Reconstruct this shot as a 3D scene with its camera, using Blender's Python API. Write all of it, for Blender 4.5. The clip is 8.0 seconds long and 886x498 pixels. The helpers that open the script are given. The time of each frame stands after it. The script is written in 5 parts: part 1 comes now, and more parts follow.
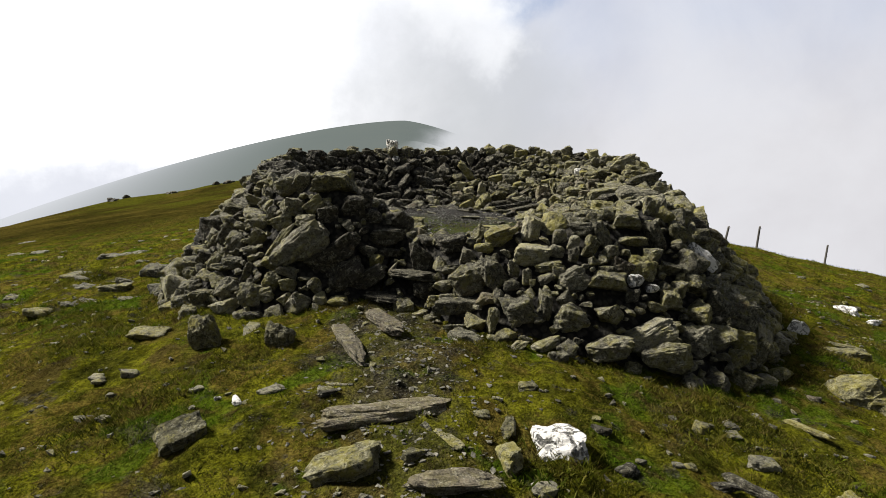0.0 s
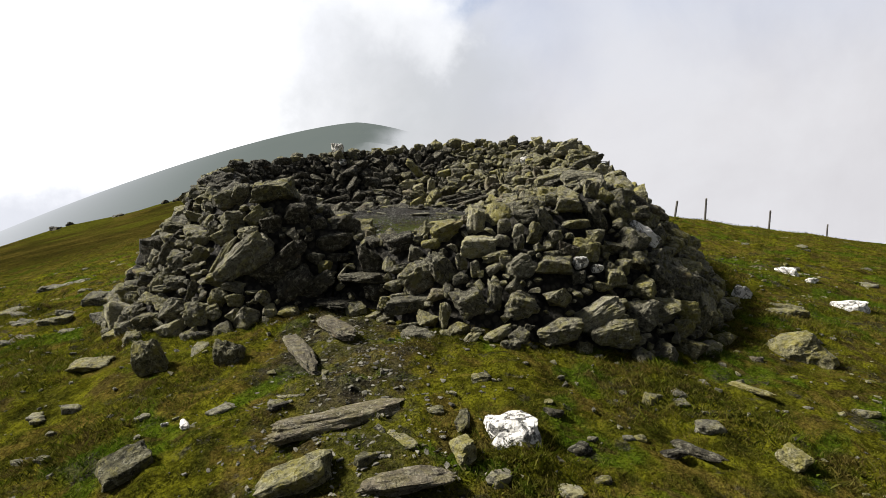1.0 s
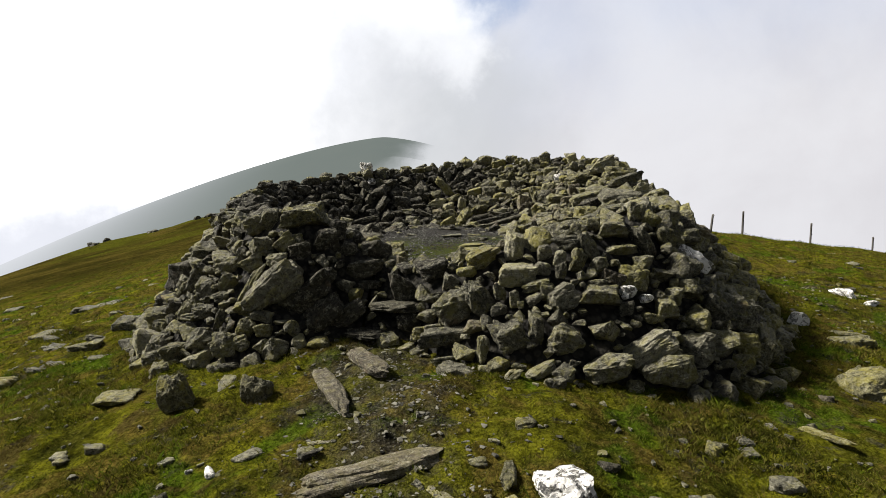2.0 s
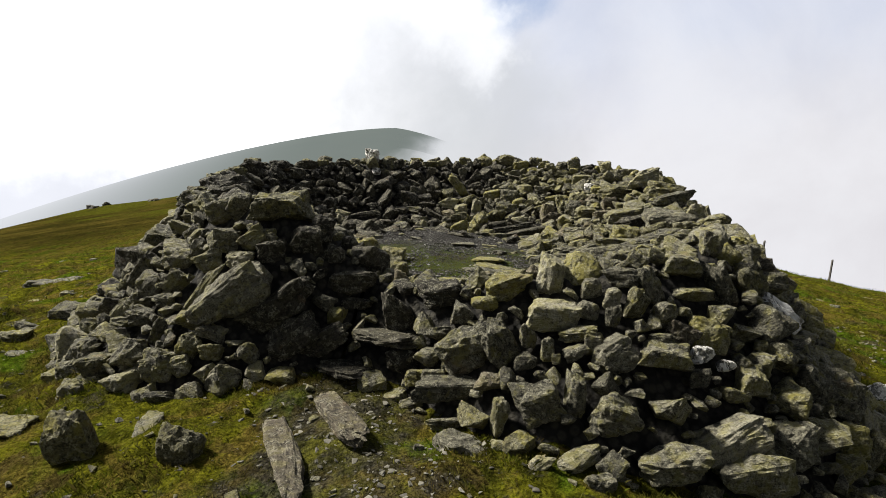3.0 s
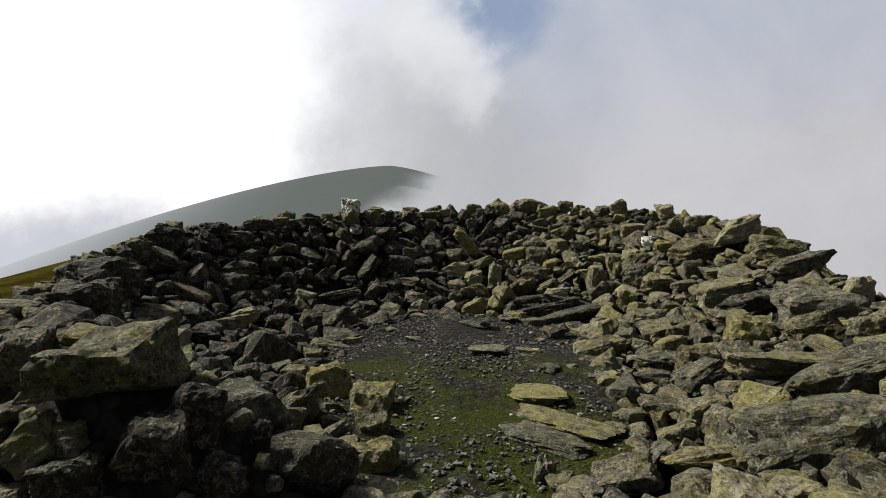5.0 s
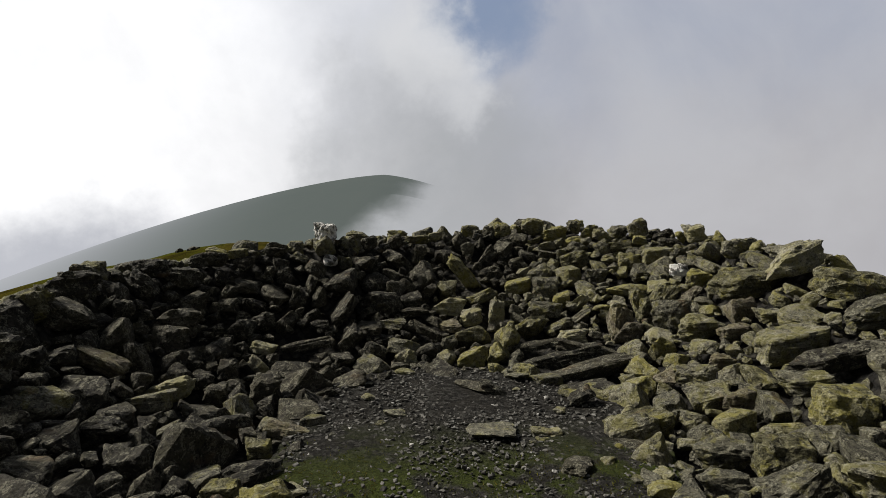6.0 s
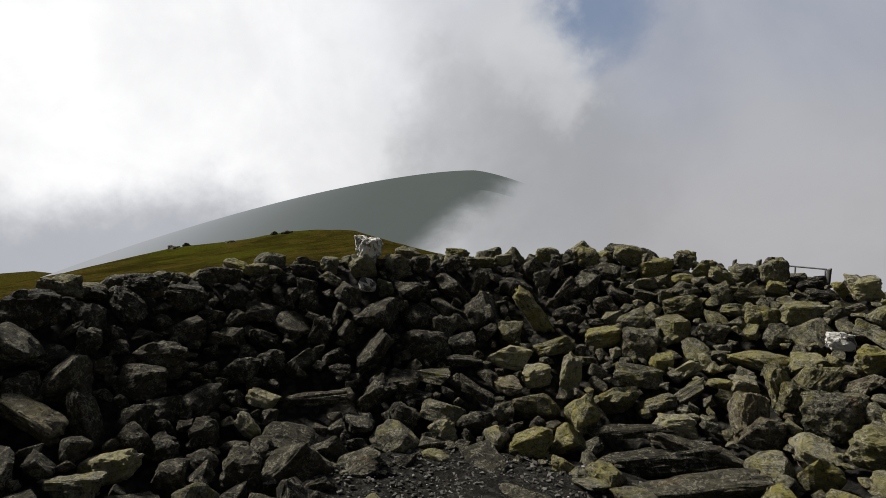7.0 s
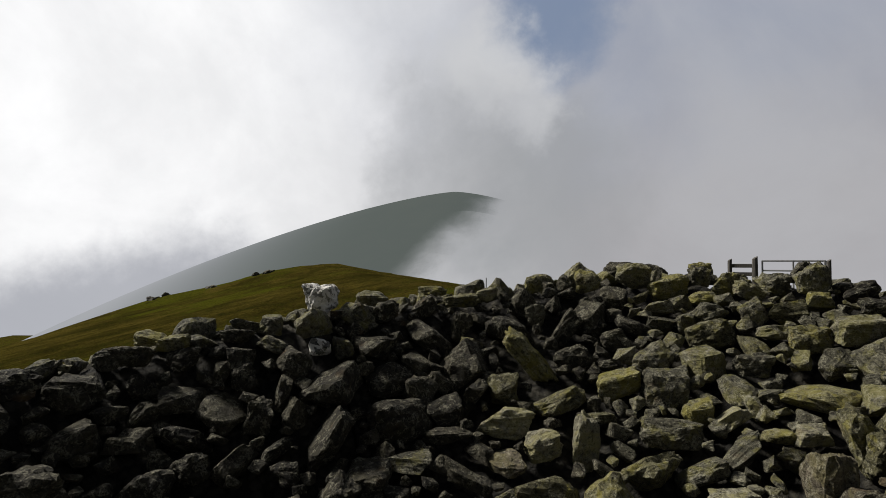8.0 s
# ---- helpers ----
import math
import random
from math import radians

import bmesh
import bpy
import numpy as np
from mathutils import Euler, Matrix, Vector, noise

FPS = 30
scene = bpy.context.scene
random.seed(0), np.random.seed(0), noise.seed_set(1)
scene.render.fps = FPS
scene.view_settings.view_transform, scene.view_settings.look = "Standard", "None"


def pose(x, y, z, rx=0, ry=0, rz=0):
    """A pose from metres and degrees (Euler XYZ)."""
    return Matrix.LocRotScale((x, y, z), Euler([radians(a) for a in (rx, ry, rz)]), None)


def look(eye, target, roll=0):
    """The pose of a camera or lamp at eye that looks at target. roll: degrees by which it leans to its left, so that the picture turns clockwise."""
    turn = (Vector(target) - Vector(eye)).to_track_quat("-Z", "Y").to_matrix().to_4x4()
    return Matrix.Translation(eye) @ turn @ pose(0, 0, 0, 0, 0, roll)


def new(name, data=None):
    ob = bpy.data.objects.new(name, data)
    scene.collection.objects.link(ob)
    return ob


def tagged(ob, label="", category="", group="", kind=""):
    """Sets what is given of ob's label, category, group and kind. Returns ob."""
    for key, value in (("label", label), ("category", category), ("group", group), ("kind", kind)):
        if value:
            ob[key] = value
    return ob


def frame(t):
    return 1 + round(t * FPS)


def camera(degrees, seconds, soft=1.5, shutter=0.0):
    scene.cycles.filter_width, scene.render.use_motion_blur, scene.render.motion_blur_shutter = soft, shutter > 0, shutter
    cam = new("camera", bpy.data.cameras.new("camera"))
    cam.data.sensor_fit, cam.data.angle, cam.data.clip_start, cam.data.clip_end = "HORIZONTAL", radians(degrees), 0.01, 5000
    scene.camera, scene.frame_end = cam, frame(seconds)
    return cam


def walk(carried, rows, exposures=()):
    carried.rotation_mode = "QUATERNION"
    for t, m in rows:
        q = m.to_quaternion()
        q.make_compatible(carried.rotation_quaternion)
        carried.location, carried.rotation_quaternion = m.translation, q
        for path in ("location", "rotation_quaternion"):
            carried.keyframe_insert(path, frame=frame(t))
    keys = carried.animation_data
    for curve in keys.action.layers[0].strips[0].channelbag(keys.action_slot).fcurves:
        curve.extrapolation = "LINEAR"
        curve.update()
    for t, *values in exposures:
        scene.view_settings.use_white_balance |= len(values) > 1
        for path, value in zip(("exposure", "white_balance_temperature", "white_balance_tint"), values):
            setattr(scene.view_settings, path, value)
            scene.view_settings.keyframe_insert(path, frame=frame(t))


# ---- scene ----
import itertools

cam = camera(80.0, 8.0, soft=0.75)
PATH = [
    (0, (0.031, -0.074, 1.268), (0.043, 1.912, 1.031), 3.4),
    (0.3, (0.052, -0.058, 1.239), (0.071, 1.923, 0.969), 2.0),
    (0.5, (0.1, -0.057, 1.244), (0.139, 1.925, 0.979), 0.6),
    (0.7, (0.152, -0.065, 1.239), (0.227, 1.915, 0.966), -1.0),
    (1, (0.185, -0.074, 1.273), (0.334, 1.905, 1.028), -1.4),
    (1.2, (0.171, -0.073, 1.289), (0.306, 1.913, 1.098), -2.0),
    (1.5, (0.153, -0.058, 1.295), (0.225, 1.933, 1.118), -2.1),
    (1.7, (0.138, 0.009, 1.327), (0.175, 2.001, 1.149), -3.3),
    (2.8, (0.066, 1.067, 1.431), (0.171, 3.049, 1.189), 4.9),
    (3, (0.058, 1.374, 1.421), (0.105, 3.362, 1.214), 3.7),
    (3.2, (0.076, 1.761, 1.422), (0.027, 3.754, 1.261), -0.8),
    (3.5, (0.076, 2.104, 1.528), (-0.072, 4.096, 1.428), 2.6),
    (3.7, (0.061, 2.227, 1.575), (-0.157, 4.212, 1.472), 1.9),
    (4, (0.016, 2.481, 1.617), (-0.13, 4.475, 1.555), 3.6),
    (4.2, (-0.029, 2.701, 1.670), (-0.118, 4.695, 1.544), 5.6),
    (4.5, (-0.035, 2.955, 1.767), (0.01, 4.951, 1.646), 2.3),
    (4.7, (-0.074, 3.236, 1.726), (0.051, 5.231, 1.667), 4.4),
    (5, (-0.015, 3.682, 1.743), (0.036, 5.68, 1.667), 1.7),
    (5.2, (-0.002, 3.882, 1.794), (0.004, 5.882, 1.767), 3.6),
    (6.3, (0.123, 4.963, 1.995), (0.18, 6.962, 1.945), -0.5),
    (6.5, (0.208, 5.208, 2.023), (0.18, 7.208, 2.016), 0.7),
    (6.7, (0.281, 5.541, 2.057), (0.214, 7.539, 1.988), 8.8),
    (7, (0.223, 5.759, 2.196), (-0.03, 7.742, 2.121), 4.8),
    (7.3, (0.258, 6.038, 2.235), (0.006, 8.020, 2.145), 0.2),
    (7.5, (0.276, 6.237, 2.246), (0.039, 8.223, 2.194), -0.2),
    (7.8, (0.295, 6.438, 2.273), (0.115, 8.429, 2.279), -0.0),
    (8, (0.244, 6.584, 2.291), (0.041, 8.574, 2.305), -0.6),
]
walk(cam, [(t, look(eye, target, roll)) for t, eye, target, roll in PATH], exposures=[(0, 1.15), (1.7, 1.18), (3, 1.26), (3.5, 1.16), (4, 0.86), (4.5, 0.82), (5.2, 0.68), (6.5, 0.42), (8, 0.3)])

# ---------------------------------------------------------------- light
SKY = 0.45
SUN_AZ, SUN_EL = radians(-76), radians(44)
sun_from = Vector((math.sin(SUN_AZ) * math.cos(SUN_EL), math.cos(SUN_AZ) * math.cos(SUN_EL), math.sin(SUN_EL)))
sun = new("sun", bpy.data.lights.new("sun", "SUN"))
sun.data.energy, sun.data.angle, sun.data.color = 4.6, radians(9), (1.0, 0.95, 0.86)
sun.matrix_world = look(sun_from * 60, (0, 0, 0))


class Nodes:
    """Short hand for building a node tree."""

    def __init__(self, tree):
        self.tree = tree
        tree.nodes.clear()

    def add(self, kind, inputs=None, **props):
        node = self.tree.nodes.new(kind)
        for key, value in props.items():
            setattr(node, key, value)
        for key, value in (inputs or {}).items():
            self.put(node.inputs[key], value)
        return node

    def put(self, socket, value):
        if isinstance(value, bpy.types.NodeSocket):
            self.tree.links.new(value, socket)
        elif isinstance(value, bpy.types.Node):
            self.tree.links.new(value.outputs[0], socket)
        else:
            socket.default_value = value

    def math(self, op, a, b=0.0, clamp=False):
        return self.add("ShaderNodeMath", {0: a, 1: b}, operation=op, use_clamp=clamp).outputs[0]

    def ramp(self, value, low, high, to_low=0.0, to_high=1.0):
        n = self.add("ShaderNodeMapRange", {"Value": value, "From Min": low, "From Max": high, "To Min": to_low, "To Max": to_high}, interpolation_type="SMOOTHSTEP")
        return n.outputs[0]

    def mix(self, fac, a, b, blend="MIX"):
        n = self.add("ShaderNodeMix", data_type="RGBA", blend_type=blend)
        for socket, value in ((n.inputs[0], fac), (n.inputs[6], a), (n.inputs[7], b)):
            if isinstance(value, (tuple, list)) and len(value) == 3:
                value = (*value, 1)
            self.put(socket, value)
        return n.outputs[2]

    def noise(self, vector, scale, detail=4.0, rough=0.55, distortion=0.0):
        return self.add("ShaderNodeTexNoise", {"Vector": vector, "Scale": scale, "Detail": detail, "Roughness": rough, "Distortion": distortion}).outputs[0]

    def voronoi(self, vector, scale, feature="F1", output=0):
        return self.add("ShaderNodeTexVoronoi", {"Vector": vector, "Scale": scale}, feature=feature).outputs[output]

    def dot(self, vector, to):
        return self.add("ShaderNodeVectorMath", {0: vector, 1: to}, operation="DOT_PRODUCT").outputs["Value"]

    def spot(self, vector, az, el, inner, outer):
        """1 within inner degrees of a direction, 0 beyond outer."""
        a, e = radians(az), radians(el)
        to = (math.sin(a) * math.cos(e), math.cos(a) * math.cos(e), math.sin(e))
        return self.ramp(self.dot(vector, to), math.cos(radians(outer)), math.cos(radians(inner)))


world = bpy.data.worlds.new("sky")
scene.world = world
world.use_nodes = True
w = Nodes(world.node_tree)
ray = w.add("ShaderNodeTexCoord").outputs["Generated"]
blue = w.add("ShaderNodeTexSky", sky_type="NISHITA", sun_disc=False, sun_elevation=SUN_EL, sun_rotation=SUN_AZ, air_density=1.0, dust_density=1.5)
blue_sky = w.mix(1.0, blue.outputs[0], (0.028, 0.028, 0.028), "MULTIPLY")
puff = w.noise(ray, 3.2, 7, 0.58, 0.3)
veil = w.noise(ray, 1.5, 5, 0.5)
warp = w.add("ShaderNodeVectorMath", {0: ray, 1: w.add("ShaderNodeVectorMath", {0: w.add("ShaderNodeTexNoise", {"Vector": ray, "Scale": 4.2, "Detail": 7.0, "Roughness": 0.6}).outputs[1], 1: (-0.5, -0.5, -0.5)}, operation="ADD").outputs[0]}, operation="ADD")
bent = w.add("ShaderNodeMix", {0: 0.30}, data_type="VECTOR", clamp_factor=True)
w.put(bent.inputs[4], ray)
w.put(bent.inputs[5], warp.outputs[0])
bent = w.add("ShaderNodeVectorMath", {0: bent.outputs[1]}, operation="NORMALIZE").outputs[0]
side = w.dot(bent, (-1, 0, 0))
lit = w.ramp(side, -0.20, 0.52)
soft = w.ramp(puff, 0.30, 0.70)
haze_right = w.mix(w.ramp(w.dot(bent, (0, 0, 1)), 0.02, 0.42), (0.57, 0.56, 0.585), (0.47, 0.51, 0.62))
cloud = w.mix(lit, haze_right, (1.50, 1.50, 1.51))
cloud = w.mix(w.math("MULTIPLY", soft, 0.38), cloud, (0.76, 0.77, 0.80))
grey = w.math("MULTIPLY", w.spot(bent, 0, 6, 3, 17), w.math("ADD", 0.55, w.math("MULTIPLY", soft, 0.45)))
cloud = w.mix(w.math("MULTIPLY", grey, 0.8), cloud, (0.43, 0.45, 0.47))
gap = w.math("MULTIPLY", w.spot(bent, 5.8, 24.5, 1, 8), 0.85)
cloud = w.mix(gap, cloud, (0.25, 0.34, 0.52))
heap_cloud = w.math("MULTIPLY", w.spot(bent, 0.5, 18, 2, 8), w.math("ADD", 0.45, w.math("MULTIPLY", soft, 0.5)))
cloud = w.mix(heap_cloud, cloud, (0.90, 0.91, 0.93))
low = w.math("MULTIPLY", w.ramp(w.dot(bent, (0, 0, 1)), 0.06, -0.07), w.ramp(side, 0.0, 0.5))
cloud = w.mix(w.math("MULTIPLY", low, 0.8), cloud, (0.46, 0.48, 0.55))
cover = w.ramp(w.dot(ray, (-0.25, 0.93, -0.28)), -0.10, 0.42)
broken = w.math("MULTIPLY", w.ramp(veil, 0.42, 0.60), 0.8)
back_sky = w.mix(broken, blue_sky, (0.46, 0.465, 0.48))
sky_colour = w.mix(cover, back_sky, w.mix(1.0, cloud, (1.24, 1.24, 1.24), "MULTIPLY"))
w.add("ShaderNodeOutputWorld", {0: w.add("ShaderNodeBackground", {"Color": sky_colour, "Strength": SKY})})

# ---------------------------------------------------------------- materials


def material(name):
    m = bpy.data.materials.new(name)
    m.use_nodes = True
    return m, Nodes(m.node_tree)


def finish(n, colour, rough, bump=None, strength=0.4, distance=0.02, spec=0.3):
    ins = {"Base Color": colour, "Roughness": rough, "Specular IOR Level": spec}
    if bump is not None:
        ins["Normal"] = n.add("ShaderNodeBump", {"Height": bump, "Strength": strength, "Distance": distance}).outputs[0]
    bsdf = n.add("ShaderNodeBsdfPrincipled", ins)
    n.add("ShaderNodeOutputMaterial", {0: bsdf})
    return bsdf


def rock(name, dark, light, lichen, island=False, lichen_amount=0.72, quartz=0.0):
    """Lichened slate: mottled grey body, pale crust in blotches, yellow-green bloom, split bedding."""
    m, n = material(name)
    geo = n.add("ShaderNodeNewGeometry")
    rnd = geo.outputs["Random Per Island"] if island else n.add("ShaderNodeObjectInfo").outputs["Random"]
    local = n.add("ShaderNodeTexCoord").outputs["Object"]
    shift = n.add("ShaderNodeCombineXYZ", {0: n.math("MULTIPLY", rnd, 37.0), 1: n.math("MULTIPLY", rnd, 91.0), 2: n.math("MULTIPLY", rnd, 53.0)})
    p = n.add("ShaderNodeVectorMath", {0: geo.outputs["Position"], 1: shift}, operation="ADD").outputs[0]
    bed = n.add("ShaderNodeVectorMath", {0: local, 1: (1.2, 1.2, 7.0) if not island else (6, 6, 30)}, operation="MULTIPLY").outputs[0]
    broad, mid, fine = n.noise(p, 8.0, 4, 0.6), n.noise(p, 26.0, 6, 0.68, 0.4), n.noise(p, 95.0, 5, 0.7)
    bedding = n.noise(bed, 2.2, 5, 0.62, 0.5)
    body = n.math("ADD", n.math("MULTIPLY", mid, 0.45), n.math("ADD", n.math("MULTIPLY", bedding, 0.25), n.math("MULTIPLY", fine, 0.30)))
    colour = n.mix(n.ramp(body, 0.40, 0.60), dark, light)
    tone = n.ramp(rnd, 0.0, 1.0, 0.56, 1.2)
    colour = n.mix(1.0, colour, n.add("ShaderNodeCombineXYZ", {0: tone, 1: tone, 2: tone}).outputs[0], "MULTIPLY")
    patchy = n.math("ADD", n.noise(p, 11.0, 6, 0.7, 0.5), n.math("MULTIPLY", n.math("ADD", rnd, -0.5), 0.14))
    colour = n.mix(n.math("MULTIPLY", n.ramp(patchy, 0.46, 0.62), lichen_amount), colour, lichen)
    crust = n.math("MULTIPLY", n.ramp(n.noise(p, 19.0, 6, 0.75, 0.8), 0.50, 0.575), n.ramp(fine, 0.38, 0.58))
    colour = n.mix(n.math("MULTIPLY", crust, 0.36), colour, (0.46, 0.44, 0.33))
    rust = n.math("MULTIPLY", n.ramp(n.noise(p, 5.0, 3, 0.5), 0.64, 0.76), 0.4)
    colour = n.mix(rust, colour, (0.15, 0.095, 0.045))
    pock = n.ramp(n.math("ADD", n.math("MULTIPLY", fine, 0.6), n.math("MULTIPLY", mid, 0.4)), 0.36, 0.48, 0.34, 1.0)
    colour = n.mix(0.8, colour, n.add("ShaderNodeCombineXYZ", {0: pock, 1: pock, 2: pock}).outputs[0], "MULTIPLY")
    if quartz:
        vein = n.math("MULTIPLY", n.ramp(n.noise(p, 13.0, 5, 0.62, 1.4), 0.455, 0.485), quartz)
        colour = n.mix(vein, colour, (0.80, 0.78, 0.74))
    height = n.math("ADD", n.math("ADD", n.math("MULTIPLY", bedding, 0.5), n.math("MULTIPLY", mid, 0.9)), n.math("ADD", n.math("MULTIPLY", fine, 0.35), n.math("MULTIPLY", broad, 0.6)))
    finish(n, colour, 0.85, height, 1.0, 0.045, 0.2)
    return m


GREY = ((0.040, 0.038, 0.030), (0.205, 0.193, 0.136), (0.160, 0.148, 0.046))
# dark slate, and the grey slate's shaded tone inside the left and back wall
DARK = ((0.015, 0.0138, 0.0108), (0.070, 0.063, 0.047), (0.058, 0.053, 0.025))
rock_mat = rock("lichened_slate", *GREY)
rock_joined = rock("lichened_slate_heap", *GREY, island=True)
# darker copy of the heap, shade painted into its colour
shade_joined = rock("shaded_slate_heap", *DARK, island=True, lichen_amount=0.35)
rock_pale = rock("pale_slate", (0.095, 0.089, 0.066), (0.29, 0.275, 0.20), (0.26, 0.24, 0.105))
rock_green = rock("mossy_slate", (0.046, 0.043, 0.024), (0.230, 0.214, 0.112), (0.205, 0.184, 0.042), lichen_amount=0.8)
rock_rust = rock("brown_slate", (0.058, 0.049, 0.036), (0.178, 0.154, 0.108), (0.150, 0.132, 0.062))
rock_dark = rock("dark_and_shaded_slate", *DARK, lichen_amount=0.35)
rock_quartz = rock("white_quartz", (0.10, 0.10, 0.10), (0.34, 0.33, 0.31), (0.26, 0.25, 0.18), lichen_amount=0.3, quartz=1.0)

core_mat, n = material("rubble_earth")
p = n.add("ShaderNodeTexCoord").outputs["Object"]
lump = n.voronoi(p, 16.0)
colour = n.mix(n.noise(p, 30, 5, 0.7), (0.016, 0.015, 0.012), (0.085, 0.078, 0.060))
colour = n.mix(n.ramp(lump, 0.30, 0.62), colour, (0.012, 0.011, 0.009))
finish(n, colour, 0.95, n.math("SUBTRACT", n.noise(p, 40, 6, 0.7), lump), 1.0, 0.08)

# path of trodden shale that runs up to the entrance, and turf round it
turf_mat, n = material("hill_turf")
p = n.add("ShaderNodeTexCoord").outputs["Object"]
big, mid, fine = n.noise(p, 0.55, 4, 0.6), n.noise(p, 3.2, 5, 0.62), n.noise(p, 42, 5, 0.7)
moss = n.mix(n.ramp(mid, 0.36, 0.62), (0.030, 0.032, 0.005), (0.112, 0.112, 0.008))
moss = n.mix(n.ramp(n.noise(p, 1.9, 6, 0.7, 0.6), 0.47, 0.60), moss, (0.102, 0.078, 0.016))
moss = n.mix(n.ramp(big, 0.56, 0.70), moss, (0.056, 0.078, 0.007))
moss = n.mix(n.math("MULTIPLY", n.ramp(n.noise(p, 1.1, 4, 0.6, 0.5), 0.53, 0.61), 0.8), moss, (0.046, 0.080, 0.005))
moss = n.mix(n.math("MULTIPLY", n.ramp(n.noise(p, 2.1, 5, 0.65, 0.8), 0.55, 0.63), 0.85), moss, (0.058, 0.043, 0.014))
moss = n.mix(n.math("MULTIPLY", n.ramp(fine, 0.48, 0.70), 0.4), moss, (0.135, 0.130, 0.022))
sep = n.add("ShaderNodeSeparateXYZ", {0: p})
px, py = sep.outputs[0], sep.outputs[1]
along = n.math("ADD", px, n.ramp(py, 1.0, 5.0, -0.05, 0.42))
wander = n.math("ADD", n.math("ABSOLUTE", along), n.math("MULTIPLY", n.math("ADD", mid, -0.5), 1.5))
trod = n.math("MULTIPLY", n.ramp(wander, 0.60, 0.25), n.math("MULTIPLY", n.ramp(py, 5.6, 4.6), n.ramp(py, 1.6, 3.6, 0.25, 1.0)))
bare = n.math("MULTIPLY", n.ramp(n.noise(p, 2.3, 6, 0.72), 0.56, 0.63), n.ramp(py, 13.0, 8.0))
earth = n.mix(n.ramp(n.voronoi(p, 38, output=0), 0.05, 0.5), (0.120, 0.112, 0.090), (0.034, 0.031, 0.025))
earth = n.mix(n.ramp(n.noise(p, 9, 4), 0.45, 0.65), earth, (0.055, 0.050, 0.026))
soil = n.math("MAXIMUM", n.math("MULTIPLY", trod, n.ramp(n.noise(p, 4.0, 4, 0.6), 0.42, 0.58, 0.35, 0.85)), n.math("MULTIPLY", bare, 0.75))
moor = n.mix(n.ramp(n.noise(p, 0.16, 7, 0.72), 0.38, 0.62), (0.018, 0.015, 0.004), (0.058, 0.044, 0.010))
moor = n.mix(n.ramp(n.noise(p, 0.05, 4, 0.6), 0.50, 0.62), moor, (0.046, 0.048, 0.006))
away = n.math("MAXIMUM", n.ramp(py, 14, 30), n.ramp(n.math("ABSOLUTE", px), 12, 26))
colour = n.mix(soil, moss, earth)
moor = n.mix(n.math("MULTIPLY", n.ramp(n.noise(p, 0.8, 5, 0.65), 0.56, 0.64), 0.7), moor, (0.012, 0.011, 0.004))
colour = n.mix(n.math("MULTIPLY", away, 0.9), colour, moor)
turf_h = n.math("ADD", n.math("MULTIPLY", n.noise(p, 11, 5, 0.65), 1.2), n.math("ADD", n.math("MULTIPLY", fine, 0.5), n.math("MULTIPLY", n.noise(p, 130, 3), 0.2)))
tuft = n.math("MULTIPLY", n.ramp(n.noise(p, 9, 5, 0.72), 0.36, 0.58, 0.38, 1.15), n.ramp(n.noise(p, 55, 4, 0.7), 0.36, 0.58, 0.35, 1.15))
colour = n.mix(0.85, colour, n.add("ShaderNodeCombineXYZ", {0: tuft, 1: tuft, 2: tuft}).outputs[0], "MULTIPLY")
finish(n, colour, 1.0, turf_h, 1.0, 0.08, 0.0)

gravel_mat, n = material("slate_gravel_floor")
p = n.add("ShaderNodeTexCoord").outputs["Object"]
sep = n.add("ShaderNodeSeparateXYZ", {0: p})
cells = n.voronoi(p, 42, output=1)
tint = n.add("ShaderNodeSeparateColor", {0: cells}).outputs[0]
colour = n.mix(n.math("POWER", tint, 2.0), (0.015, 0.014, 0.012), (0.068, 0.065, 0.058))
colour = n.mix(n.ramp(n.noise(p, 7, 5, 0.7), 0.45, 0.7), colour, (0.030, 0.027, 0.022))
green = n.math("MULTIPLY", n.ramp(n.noise(p, 3.4, 5, 0.65), 0.40, 0.54), n.ramp(sep.outputs[1], 8.0, 6.9))
colour = n.mix(n.math("MULTIPLY", green, 0.9), colour, n.mix(n.noise(p, 30, 5, 0.7), (0.020, 0.030, 0.004), (0.078, 0.098, 0.010)))
speck = n.ramp(n.noise(p, 62, 5, 0.75), 0.36, 0.58, 0.4, 1.15)
colour = n.mix(0.8, colour, n.add("ShaderNodeCombineXYZ", {0: speck, 1: speck, 2: speck}).outputs[0], "MULTIPLY")
finish(n, colour, 0.95, n.math("ADD", n.noise(p, 26, 6, 0.75), n.noise(p, 90, 4, 0.7)), 1.0, 0.05, 0.1)

chip_mat, n = material("slate_chips")
rnd = n.add("ShaderNodeNewGeometry").outputs["Random Per Island"]
p = n.add("ShaderNodeTexCoord").outputs["Object"]
tone = n.math("POWER", rnd, 1.8)
colour = n.mix(tone, (0.018, 0.017, 0.016), (0.20, 0.195, 0.18))
colour = n.mix(n.ramp(rnd, 0.975, 0.985), colour, (0.50, 0.49, 0.46))
finish(n, n.mix(n.noise(p, 60, 4), colour, (0.060, 0.056, 0.046)), 0.85, n.noise(p, 90, 4), 0.5, 0.01)

